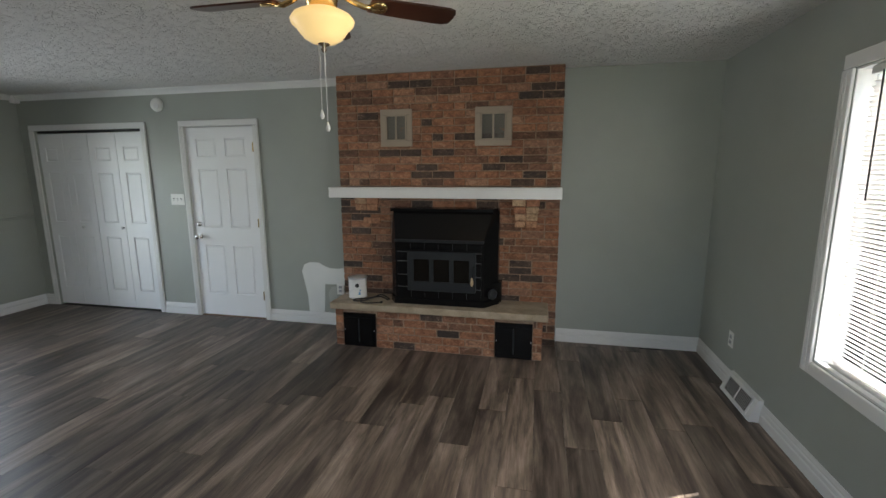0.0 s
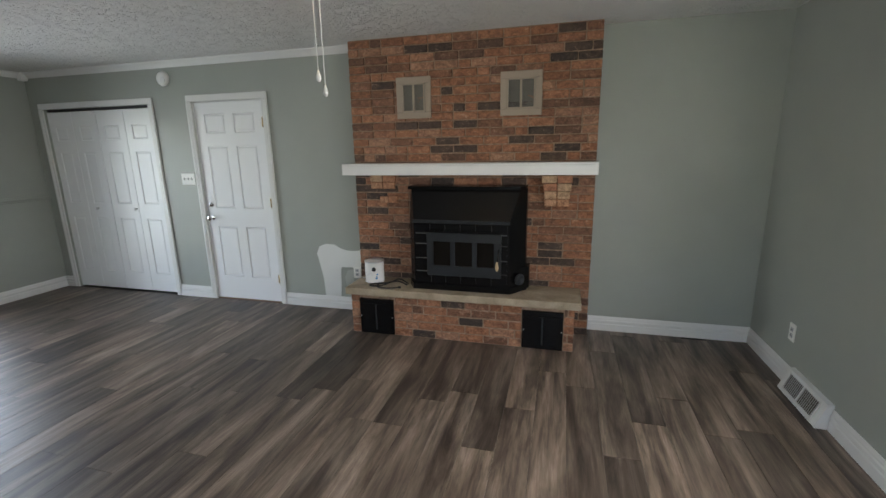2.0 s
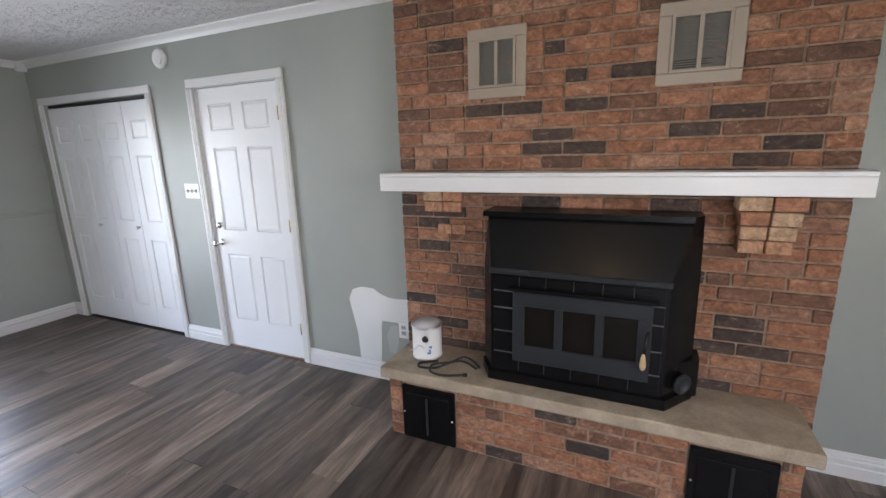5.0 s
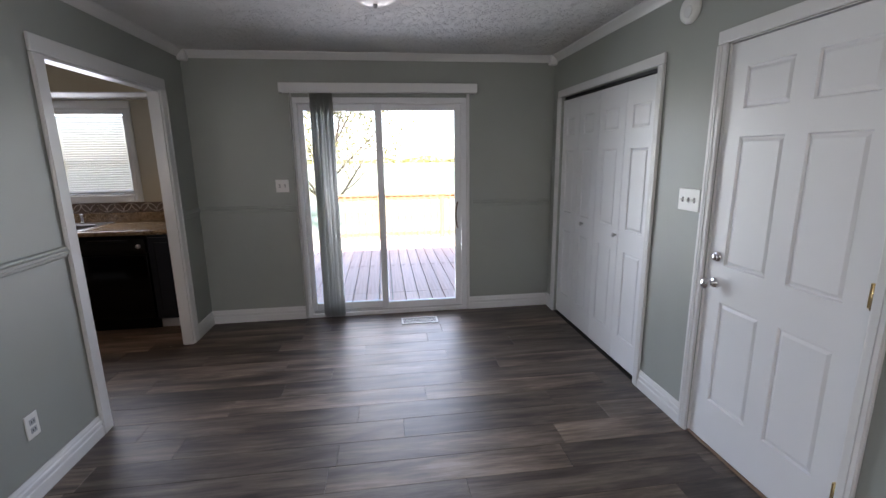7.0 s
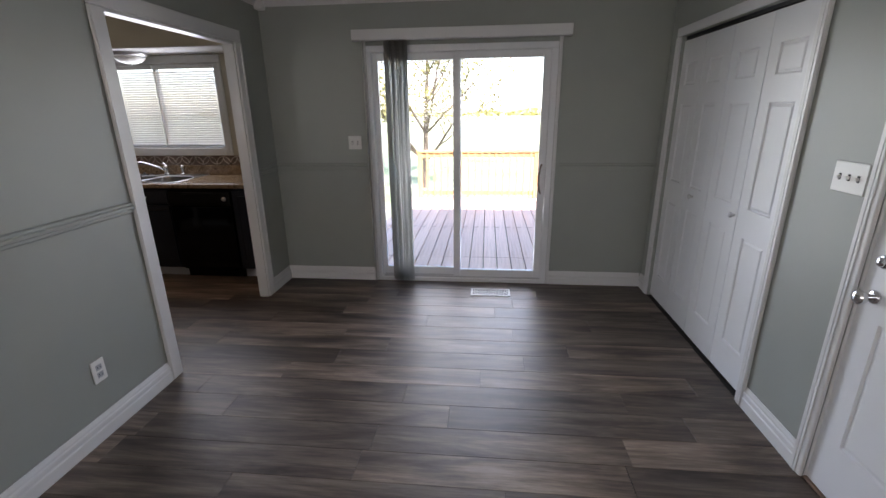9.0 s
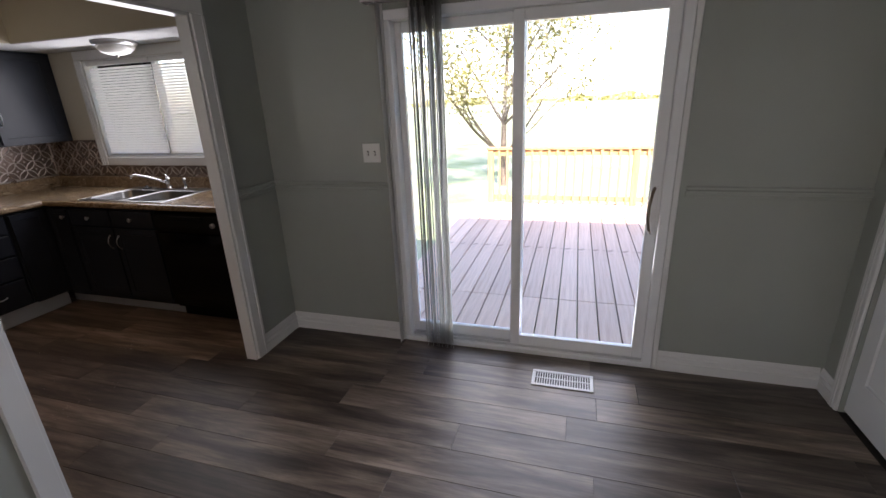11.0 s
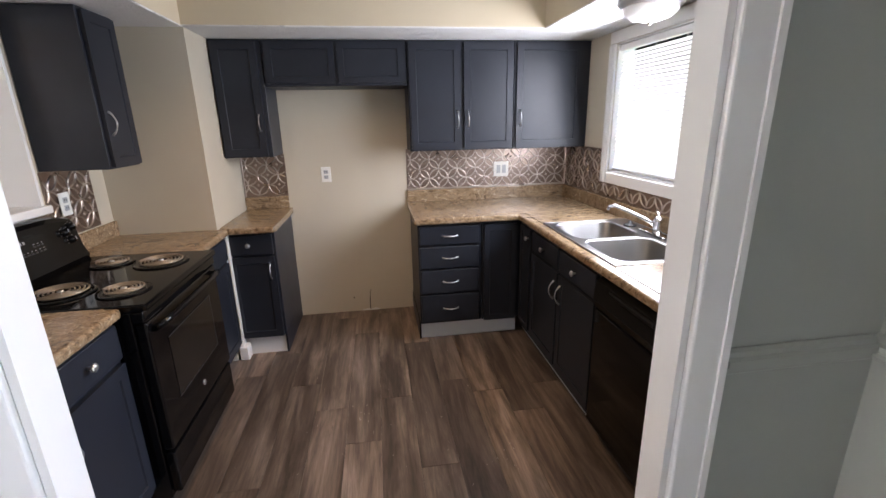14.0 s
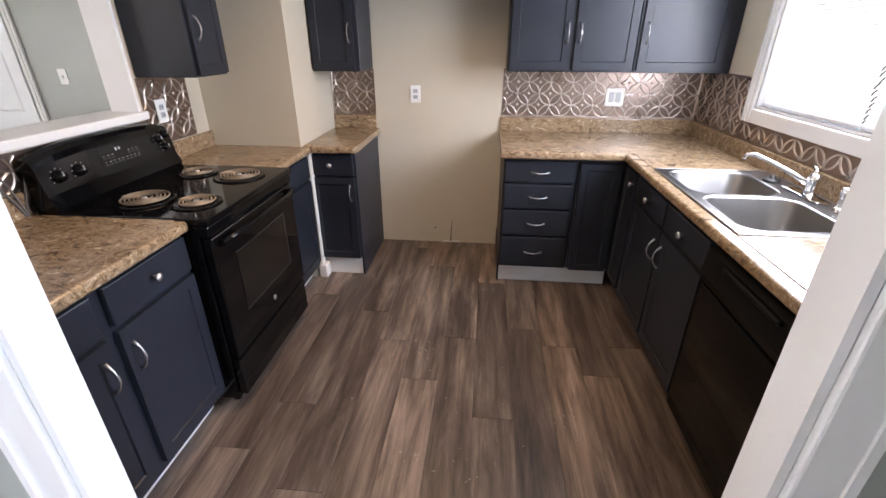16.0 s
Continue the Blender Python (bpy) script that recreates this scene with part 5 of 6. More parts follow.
tap = thing("kitchen_faucet", (-6.415, -0.9, 0.934), "chrome single-lever kitchen faucet on the sink deck", "faucet")
part("base_plate", box(-6.445, -6.385, -1.02, -0.78, 0.934, 0.944, 0.006, 2), "chrome", tap)
part("column", lathe([(0.026, 0.944), (0.024, 0.97), (0.022, 1.0), (0.026, 1.015), (0.018, 1.035), (0.001, 1.04)], 24, (-6.415, -0.88, 0)), "chrome", tap)
part("spout", tube([(-6.41, -0.885, 0.985), (-6.36, -0.915, 1.02), (-6.28, -0.96, 1.06), (-6.22, -0.995, 1.085), (-6.195, -1.008, 1.082), (-6.187, -1.012, 1.062)], [0.0125, 0.011, 0.0095, 0.0095, 0.0095, 0.0105], 12), "chrome", tap)
part("lever", tube([(-6.415, -0.88, 1.035), (-6.42, -0.895, 1.05), (-6.43, -0.93, 1.062)], [0.01, 0.008, 0.006], 10), "chrome", tap)
spray = thing("side_sprayer", (-6.415, -0.7, 0.934), "chrome side sprayer beside the faucet", "sprayer")
part("collar", lathe([(0.024, 0.934), (0.02, 0.948), (0.014, 0.955)], 18, (-6.415, -0.7, 0)), "chrome", spray)
part("head", lathe([(0.012, 0.95), (0.013, 0.99), (0.018, 1.01), (0.016, 1.03), (0.001, 1.034)], 18, (-6.415, -0.7, 0)), "chrome", spray)
stop = thing("sink_stopper", (-6.4, -1.12, 0.934), "black rubber sink stopper on the sink deck", "stopper")
part("disc", lathe([(0.036, 0), (0.038, 0.006), (0.025, 0.012), (0.012, 0.014), (0.012, 0.026), (0.001, 0.028)], 22, (-6.4, -1.12, 0.934)), "rubber", stop)


# ---- pressed tin backsplash ----
def tin_panel(name, face, a, b, z0, z1, plane, label):
    """A pressed metal panel with a raised pattern of crossing circles, on a wall that looks N, E or W."""
    at = {"N": (b, plane, z0), "E": (plane, a, z0), "W": (plane, b, z0)}[face]
    t = thing(name, at, label, "backsplash")
    w, h, r = b - a, z1 - z0, 0.0762
    part("sheet", faced(box(0, w, -0.003, 0, 0, h), face, at), "tin_ground", t)
    verts, faces, seg = [], [], 32
    for i in range(-1, int(w / r) + 2):
        for j in range(-1, int(h / r) + 2):
            if (i + j) % 2:
                continue
            cx, cz = i * r + 0.03, j * r + 0.012
            for k in range(seg):
                q = [(cx + rr * math.cos(2 * math.pi * m / seg), cz + rr * math.sin(2 * math.pi * m / seg)) for m in (k, k + 1) for rr in (r - 0.005, r, r + 0.005)]
                if all(0.004 < x < w - 0.004 and 0.004 < z < h - 0.004 for x, z in q):
                    n = len(verts)
                    verts += [(x, (-0.003, -0.011, -0.003)[m % 3], z) for m, (x, z) in enumerate(q)]
                    faces += [(n, n + 3, n + 4, n + 1), (n + 1, n + 4, n + 5, n + 2)]
            if 0.02 < cx < w - 0.02 and 0.02 < cz < h - 0.02:
                n = len(verts)
                verts += [(cx - 0.012, -0.003, cz), (cx, -0.003, cz - 0.012), (cx + 0.012, -0.003, cz), (cx, -0.003, cz + 0.012), (cx, -0.012, cz)]
                faces += [(n, n + 1, n + 4), (n + 1, n + 2, n + 4), (n + 2, n + 3, n + 4), (n + 3, n, n + 4)]
    me = bpy.data.meshes.new("tmp")
    me.from_pydata(verts, [], faces)
    bm = bmesh.new()
    bm.from_mesh(me)
    bpy.data.meshes.remove(me)
    bmesh.ops.remove_doubles(bm, verts=bm.verts, dist=0.0002)
    bmesh.ops.recalc_face_normals(bm, faces=bm.faces)
    for f in bm.faces:
        f.smooth = True
    ob = part("pressed_pattern", faced(bm, face, at), "tin", t)
    ob["kind"] = "stuff"
    return t


tp = tin_panel("tin_backsplash", "N", XK + 0.004, -5.155, 1.024, 1.352, YK, "pressed copper-toned tin backsplash behind the counter")
part("trim_strip", box(XK + 0.004, -5.155, YK + 0.003, YK + 0.012, 1.024, 1.038, 0.003), "tin", tp)
part("corner_strip", box(XK + 0.003, XK + 0.014, YK + 0.003, YK + 0.014, 1.038, 1.35, 0.002), "tin", tp)
tin_panel("tin_backsplash", "E", YK + 0.01, KWIN[0] - 0.078, 1.024, 1.352, XK, "pressed copper-toned tin backsplash beside the window")
tin_panel("tin_backsplash", "E", KWIN[0] - 0.077, YOK - 0.004, 1.024, KWIN[2] - 0.078, XK, "pressed copper-toned tin backsplash below the window")
tp = tin_panel("tin_backsplash", "N", -4.225, -3.904, 1.024, 1.342, YK, "pressed copper-toned tin panel above the small counter")
part("corner_strip", box(-3.914, -3.904, YK + 0.003, YK + 0.014, 1.024, 1.342, 0.002), "tin", tp)
tin_panel("tin_backsplash", "W", -1.5, -1.12, 1.024, 1.36, XP, "pressed copper-toned tin panel beside the stove")
tin_panel("tin_backsplash", "W", -1.119, YOK - 0.004, 0.93, 1.16, XP, "pressed copper-toned tin panel below the pass-through ledge")
plate("wall_outlet", "N", (-4.525, YK, 1.175), 0.075, 0.118, "outlet", "white duplex outlet in the refrigerator space")
plate("switch_plate", "N", (-5.935, YK + 0.009, 1.17), 0.125, 0.12, "rocker2", "white two-gang rocker plate on the tin backsplash")
plate("wall_outlet", "W", (XP - 0.009, -1.235, 1.19), 0.075, 0.118, "outlet", "white duplex outlet on the tin panel")

# ---- wall cabinets ----
UY = -1.98
u = unit("wall_cabinet", -5.925, -5.168, YK + 0.004, UY, 1.352, 2.088, "dark navy-grey wall cabinet with two doors above the counter")
for x, hx in ((-5.18, -5.515), (-5.562, -5.59)):
    d = part("door", faced(front_slab(0.355, 0.705), "N", (x, UY, 1.365)), "cabinet", u)
    pull_at(d, "N", (hx, UY + 0.02, 1.57))
u = unit("wall_cabinet", XK + 0.004, -5.93, YK + 0.004, UY, 1.35, 2.088, "dark navy-grey corner wall cabinet with one wide door")
d = part("door", faced(front_slab(0.49, 0.705), "N", (-5.945, UY, 1.365)), "cabinet", u)
pull_at(d, "N", (-5.975, UY + 0.02, 1.57))
u = unit("wall_cabinet", -5.164, -4.226, YK + 0.004, UY, 1.8, 2.088, "dark navy-grey bridge cabinet over the refrigerator space")
for x in (-4.245, -4.705):
    part("door", faced(front_slab(0.44, 0.255, 0.04), "N", (x, UY, 1.818)), "cabinet", u)
u = unit("wall_cabinet", -4.222, -3.904, YK + 0.004, UY, 1.345, 2.088, "narrow dark navy-grey wall cabinet beside the chase")
d = part("door", faced(front_slab(0.275, 0.715), "N", (-3.918, UY, 1.355)), "cabinet", u)
pull_at(d, "N", (-4.165, UY + 0.02, 1.57))
u = unit("wall_cabinet", -3.64, XP - 0.004, -1.41, -1.125, 1.365, 2.088, "dark navy-grey wall cabinet beside the stove")
d = part("door", faced(front_slab(0.255, 0.7), "W", (-3.64, -1.14, 1.375)), "cabinet", u)
pull_at(d, "W", (-3.66, -1.172, 1.58))

# ---- stove side ----
be = unit("base_cabinet", EX, XP - 0.004, -0.382, YOK - 0.004, 0.1, TOPZ, "dark blue base cabinet with drawers and doors beside the stove")
kick(be, EX + 0.07, XP - 0.004, -0.382, YOK - 0.004)
for k, y in enumerate((0.015, 0.425)):
    wd = 0.385 if k == 0 else 0.365
    d = part("drawer", faced(plain_front(wd, 0.135), "W", (EX, y, 0.735)), "cabinet", be)
    knob_at(d, "W", (EX - 0.02, y - wd / 2, 0.805))
    d = part("door", faced(front_slab(wd, 0.575), "W", (EX, y, 0.14)), "cabinet", be)
    pull_at(d, "W", (EX - 0.02, y - (0.035 if k == 0 else wd - 0.035), 0.6))
cl = thing("stove_counter", (-3.64, 0.03, 0.888), "brown granite-look laminate counter beside the stove", "counter")
part("top", box(-3.91, XP - 0.003, -0.386, YOK - 0.003, 0.888, 0.928), "counter", cl)
part("nosing", box(-3.965, -3.9, -0.387, YOK - 0.003, 0.886, 0.9285, 0.014, 3), "counter", cl)
part("upstand", box(XP - 0.022, XP - 0.004, -0.386, YOK - 0.003, 0.926, 1.02, 0.006, 2), "counter", cl)
bs = unit("base_cabinet", EX, XP - 0.004, -1.628, -1.152, 0.1, TOPZ, "narrow dark blue base cabinet between stove and chase")
kick(bs, EX + 0.07, XP - 0.004, -1.628, -1.152)
part("drawer", faced(plain_front(0.44, 0.135), "W", (EX, -1.17, 0.735)), "cabinet", bs)
part("door", faced(front_slab(0.44, 0.575), "W", (EX, -1.17, 0.14)), "cabinet", bs)
c2 = thing("stove_counter", (-3.64, -1.4, 0.888), "brown granite-look laminate counter between stove and chase", "counter")
part("top", box(-3.91, XP - 0.003, -1.628, -1.15, 0.888, 0.928), "counter", c2)
part("nosing", box(-3.965, -3.9, -1.628, -1.15, 0.886, 0.9285, 0.014, 3), "counter", c2)
part("upstand", box(XP - 0.022, XP - 0.004, -1.628, -1.15, 0.926, 1.02, 0.006, 2), "counter", c2)
cb = unit("base_cabinet", -4.225, -3.906, YK + 0.005, -1.69, 0.142, TOPZ, "small dark blue base cabinet beside the refrigerator space")
part("side_panel", box(-4.225, -4.212, YK + 0.005, -1.7, 0, 0.142), "cabinet", cb)
kick(cb, -4.211, -3.906, YK + 0.005, -1.71, 0.142)
d = part("drawer", faced(plain_front(0.295, 0.135), "N", (-3.915, -1.69, 0.735)), "cabinet", cb)
knob_at(d, "N", (-4.06, -1.67, 0.805))
d = part("door", faced(front_slab(0.295, 0.58), "N", (-3.915, -1.69, 0.14)), "cabinet", cb)
pull_at(d, "N", (-4.18, -1.67, 0.62))
c3 = thing("small_counter", (-4.07, -2.0, 0.888), "small brown granite-look laminate counter beside the chase", "counter")
part("top", box(-4.245, -3.903, YK + 0.003, -1.67, 0.888, 0.928), "counter", c3)
part("nosing", box(-4.246, -3.903, -1.69, -1.628, 0.886, 0.9285, 0.014, 3), "counter", c3)
part("upstand", box(-4.225, -3.903, YK + 0.003, YK + 0.021, 0.926, 1.024, 0.006, 2), "counter", c3)
setting("filler_strip", box(-3.945, -3.927, -1.688, -1.632, 0.1, 0.884, 0.002), "trim", "white filler strip between two base cabinets", "trim")
setting("baseboard_chase", box(-3.975, -3.915, -1.695, -1.62, 0, 0.1, 0.006), "trim", "white baseboard block at the foot of the chase", "baseboard")

# ---- electric range ----
ZT = 0.93
stv = thing("electric_range", (-3.7, -0.77, 0), "black freestanding electric coil range", "range")
SY0, SY1, SX = -1.143, -0.393, -3.985
part("body", box(SX, XP - 0.03, SY0, SY1, 0.05, 0.9, 0.004), "black", stv)
part("cooktop", box(SX - 0.06, -3.4, SY0 - 0.002, SY1 + 0.002, 0.9, ZT, 0.01, 3), "black", stv)
part("control_rail", box(SX - 0.045, SX, SY0, SY1, 0.855, 0.9, 0.006, 2), "black", stv)
od = part("oven_door", box(SX - 0.045, SX - 0.003, SY0 + 0.006, SY1 - 0.006, 0.285, 0.85, 0.008, 2), "black", stv, "glossy black oven door")
part("window", box(SX - 0.0475, SX - 0.045, SY0 + 0.15, SY1 - 0.14, 0.45, 0.73, 0.001), "soot_glass", od, "dark oven window with a pale edge")
for a, b, c, e in ((SY0 + 0.148, SY1 - 0.138, 0.448, 0.453), (SY0 + 0.148, SY1 - 0.138, 0.727, 0.732), (SY0 + 0.148, SY0 + 0.153, 0.453, 0.727)):
    part("window_edge", box(SX - 0.0483, SX - 0.047, a, b, c + 0.001, e - 0.001), "oven_line", od)
part("handle", join(tube([(SX - 0.045, SY0 + 0.05, 0.81), (SX - 0.075, SY0 + 0.06, 0.825), (SX - 0.085, SY0 + 0.12, 0.828), (SX - 0.085, SY1 - 0.12, 0.828), (SX - 0.075, SY1 - 0.06, 0.825), (SX - 0.045, SY1 - 0.05, 0.81)], 0.014, 10)), "black", od)
part("badge", lathe([(0.014, 0), (0.014, -0.002), (0.001, -0.0025)], 20, (SX - 0.046, -0.77, 0.365), "x"), "nickel", od)
part("storage_drawer", box(SX - 0.04, SX - 0.003, SY0 + 0.006, SY1 - 0.006, 0.075, 0.27, 0.008, 2), "black", stv)
for y in (SY0 + 0.06, SY1 - 0.06):
    part("foot", lathe([(0.02, 0), (0.018, 0.05)], 12, (SX + 0.05, y, 0)), "rubber", stv)
guard = bmesh.new()
rows = []
for k in range(17):
    u = k / 16
    drop = 0.034 * abs(2 * u - 1) ** 3.5
    prof = ((-3.355, 0.9, 0), (-3.43, 0.9, 0), (-3.445, 0.945, 0), (-3.425, 1.0, 0.15), (-3.407, 1.12, 0.8), (-3.402, 1.145, 0.95), (-3.39, 1.163, 1), (-3.372, 1.17, 1), (-3.355, 1.17, 1))
    rows.append([guard.verts.new((x, SY0 + (SY1 - SY0) * u, z - drop * s)) for x, z, s in prof])
for ra, rb in zip(rows, rows[1:]):
    for m in range(9):
        guard.faces.new((ra[m], ra[(m + 1) % 9], rb[(m + 1) % 9], rb[m]))
guard.faces.new(rows[0][::-1])
guard.faces.new(rows[-1])
bmesh.ops.recalc_face_normals(guard, faces=guard.faces)
part("backguard", guard, "black", stv)


def on_guard(y, s, lift, bm):
    """Set a shape that looks along -x on the slanted control face, s of the way up."""
    p = Vector((-3.425, y, 1.0)).lerp(Vector((-3.405, y, 1.13)), s)
    return moved(bm, Matrix.Translation(p) @ Matrix.Rotation(radians(8.7), 4, "Y") @ Matrix.Translation((-lift, 0, 0)))


for y, s in ((-0.47, 0.42), (-0.565, 0.42), (-1.045, 0.62), (-1.075, 0.3), (-1.1, 0.75)):
    r = 0.024 if y > -0.7 else 0.019
    k = part("knob", on_guard(y, s, 0, lathe([(r, 0), (r, -0.004), (r * 0.8, -0.008), (r * 0.72, -0.024), (0.001, -0.026)], 20, axis="x")), "black", stv)
    part("pointer", on_guard(y, s, 0.026, box(-0.001, 0.001, -0.002, 0.002, 0.0, r * 0.7)), "print", k)
    part("dial_marks", on_guard(y, s, 0.0005, join(*[moved(box(-0.0006, 0.0006, -0.0012, 0.0012, r * 1.25, r * 1.45), Matrix.Rotation(radians(a), 4, "X")) for a in range(-120, 121, 40)])), "print", stv)
dsp = part("display", on_guard(-0.8, 0.55, 0.001, box(-0.001, 0.001, -0.12, 0.12, -0.035, 0.04)), "led", stv)
part("digit", on_guard(-0.785, 0.72, 0.003, join(box(-0.0006, 0.0006, -0.016, -0.006, -0.006, 0.007), box(-0.0006, 0.0006, 0.003, 0.013, -0.006, 0.007))), "print", dsp)
for i in range(9):
    for row in (0.3, 0.5):
        if row > 0.4 and 2 < i < 6:
            continue
        part("button", on_guard(-0.7 - 0.024 * i, row, 0.003, box(-0.001, 0.001, -0.0075, 0.0075, -0.003, 0.003)), "oven_line", dsp)
        part("glyph", on_guard(-0.7 - 0.024 * i, row + 0.085, 0.003, box(-0.0006, 0.0006, -0.005, 0.005, -0.0012, 0.0012)), "print", dsp)
for bx, by, r in ((-3.655, -0.575, 0.1), (-3.89, -0.565, 0.078), (-3.63, -0.98, 0.078), (-3.865, -0.95, 0.1)):
    bn = part("drip_pan", lathe([(r + 0.018, ZT), (r + 0.018, ZT + 0.004), (r + 0.006, ZT + 0.005), (r - 0.01, ZT - 0.0), (0.02, ZT - 0.001), (0.001, ZT - 0.001)], 36, (bx, by, 0.001)), "black", stv)
    turns = 5 if r > 0.09 else 4
    pts = []
    for k in range(turns * 20 + 1):
        a = 2 * math.pi * k / 20
        rr = 0.022 + (r - 0.024) * k / (turns * 20)
        pts.append((bx + rr * math.cos(a), by + rr * math.sin(a), ZT + 0.013))
    part("coil", tube(pts, 0.0039, 6), "coil", bn, "grey spiral burner coil")
    part("hub", lathe([(0.012, ZT + 0.008), (0.012, ZT + 0.016), (0.001, ZT + 0.017)], 16, (bx, by, 0)), "nickel", bn)

# ---- pass-through and the wall beyond ----
pt = thing("pass_through", (XP, -0.45, PASS[2]), "white cased pass-through with a wide ledge above the stove", "pass-through", kind="structure")
part("ledge", box(XP - 0.03, XP + 0.2, PASS[0] - 0.03, PASS[1] + 0.03, PASS[2] - 0.032, PASS[2] + 0.008, 0.006, 2), "trim", pt)
part("side", box(XP - 0.012, XP + 0.132, PASS[0] - 0.002, PASS[0] + 0.016, PASS[2] + 0.008, PASS[3]), "trim", pt)
part("side", box(XP - 0.012, XP + 0.132, PASS[1] - 0.016, PASS[1] + 0.002, PASS[2] + 0.008, PASS[3]), "trim", pt)
part("head", box(XP - 0.012, XP + 0.132, PASS[0], PASS[1], PASS[3] - 0.016, PASS[3] + 0.002), "trim", pt)
part("leg", box(XP + 0.121, XP + 0.137, PASS[0] - 0.075, PASS[0] - 0.003, PASS[2] - 0.03, PASS[3] + 0.07, 0.004), "trim", pt)
hd = thing("hall_door", (-0.93, YS, 0), "closed white panel door in the far living room wall", "door")
part("leaf", faced(panel_slab(0.76, 2.0, 0.02, (0.1, 0.33, 0.43, 0.66), (0.22, 0.78, 0.97, 1.58, 1.7, 1.88), {(1, 1), (3, 1), (1, 3), (3, 3), (1, 5), (3, 5)}), "N", (-0.55, YS + 0.002, 0.014)), "door", hd)
casing("hall_door_casing", "x", YS, 1, -1.32, -0.54, 2.03, 0.065, "white painted casing round the hall door")
plate("switch_plate", "N", (-1.645, YS, 1.26), 0.075, 0.118, "toggle1", "white switch plate on the far living room wall")

# ---- kitchen lights ----
kl = thing("sink_ceiling_light", (-6.26, -0.9, 2.092), "flush ceiling light with a frosted dome over the sink", "ceiling light")
part("pan", lathe([(0.15, 0), (0.155, -0.01), (0.14, -0.03), (0.128, -0.034)], 36, (-6.26, -0.9, 2.092)), "nickel", kl)
part("dome", lathe([(0.13, -0.03), (0.122, -0.055), (0.09, -0.082), (0.04, -0.096), (0.001, -0.098)], 36, (-6.26, -0.9, 2.092)), "dome", kl)
part("finial", lathe([(0.01, -0.095), (0.011, -0.104), (0.004, -0.113), (0.001, -0.114)], 14, (-6.26, -0.9, 2.092)), "nickel", kl)


# ---- outside ----
setting("ground", box(-400, 400, -400, 400, -0.95, -0.75), "lawn", "sunlit spring lawn running to the horizon", "lawn")
house = thing("house_shell", (-2.5, 0.8, 2.53), "pale sided house exterior with an overhanging eave, lengthened to shade the deck", "house", kind="structure")
# roof runs on northward, unseen, to keep the sun off the deck
part("roof", prism([(-6.95, 2.72), (-2.6, 4.6), (1.9, 2.72), (1.9, 2.6), (-6.95, 2.6)], "y", -2.9, 11.0), "shingle", house)
# unseen walls added below the lengthened part of the roof
part("wall", box(XW - T - 0.03, XW - T - 0.005, 3.05, 11.0, -0.75, 2.6), "siding", house)
part("garage_wall", box(XW - T, XE + T, 10.8, 10.9, -0.75, 2.6), "siding", house)
part("garage_wall", box(XE + T, XE + T + 0.1, YN + T, 10.9, -0.75, 2.6), "siding", house)
part("foundation", box(XW - T - 0.03, XE + T, YS - T, YN + T, -0.95, -0.13), "siding", house)
deck = thing("deck", (-8.5, 2.5, -0.16), "weathered reddish plank deck outside the sliding door", "deck", kind="structure")
part("deck_frame", join(box(-10.95, -10.9, 0.9, 6.4, -0.75, -0.2), box(-10.9, XW - T - 0.04, 0.9, 0.95, -0.75, -0.2)), "deck", deck)
boards = {}
for i in range(34):
    y = 0.9 + i * 0.16
    for a, b in ((-10.98, -7.165), (-7.157, XW - T - 0.04)):
        key = (a, b)
        if key not in boards:
            boards[key] = part("plank", box(a, b, -0.075, 0.075, -0.2, -0.16, 0.003), "deck", deck)
            boards[key].location.y = y
        else:
            o = new("plank", boards[key].data)
            o.parent, o.matrix_parent_inverse = deck, deck.matrix_basis.inverted()
            o.location.y = y
rail = thing("deck_railing", (-10.9, 3.5, -0.16), "new cedar deck railing with square balusters", "railing")
part("top_rail", box(-10.96, -10.83, 1.05, 6.4, 0.74, 0.78, 0.004), "cedar", rail)
part("upper_rail", box(-10.915, -10.875, 1.1, 6.4, 0.64, 0.73), "cedar", rail)
part("lower_rail", box(-10.915, -10.875, 1.1, 6.4, -0.1, -0.02), "cedar", rail)
for y in (1.12, 3.4, 5.7):
    part("post", box(-10.94, -10.85, y - 0.045, y + 0.045, -0.16, 0.74, 0.003), "cedar", rail)
y = 1.27
first = part("baluster", box(-10.875, -10.838, -0.019, 0.019, -0.13, 0.735), "cedar", rail)
first.location.y = y
while y < 6.3:
    y += 0.135
    o = new("baluster", first.data)
    o.parent, o.matrix_parent_inverse = rail, rail.matrix_basis.inverted()
    o.location.y = y


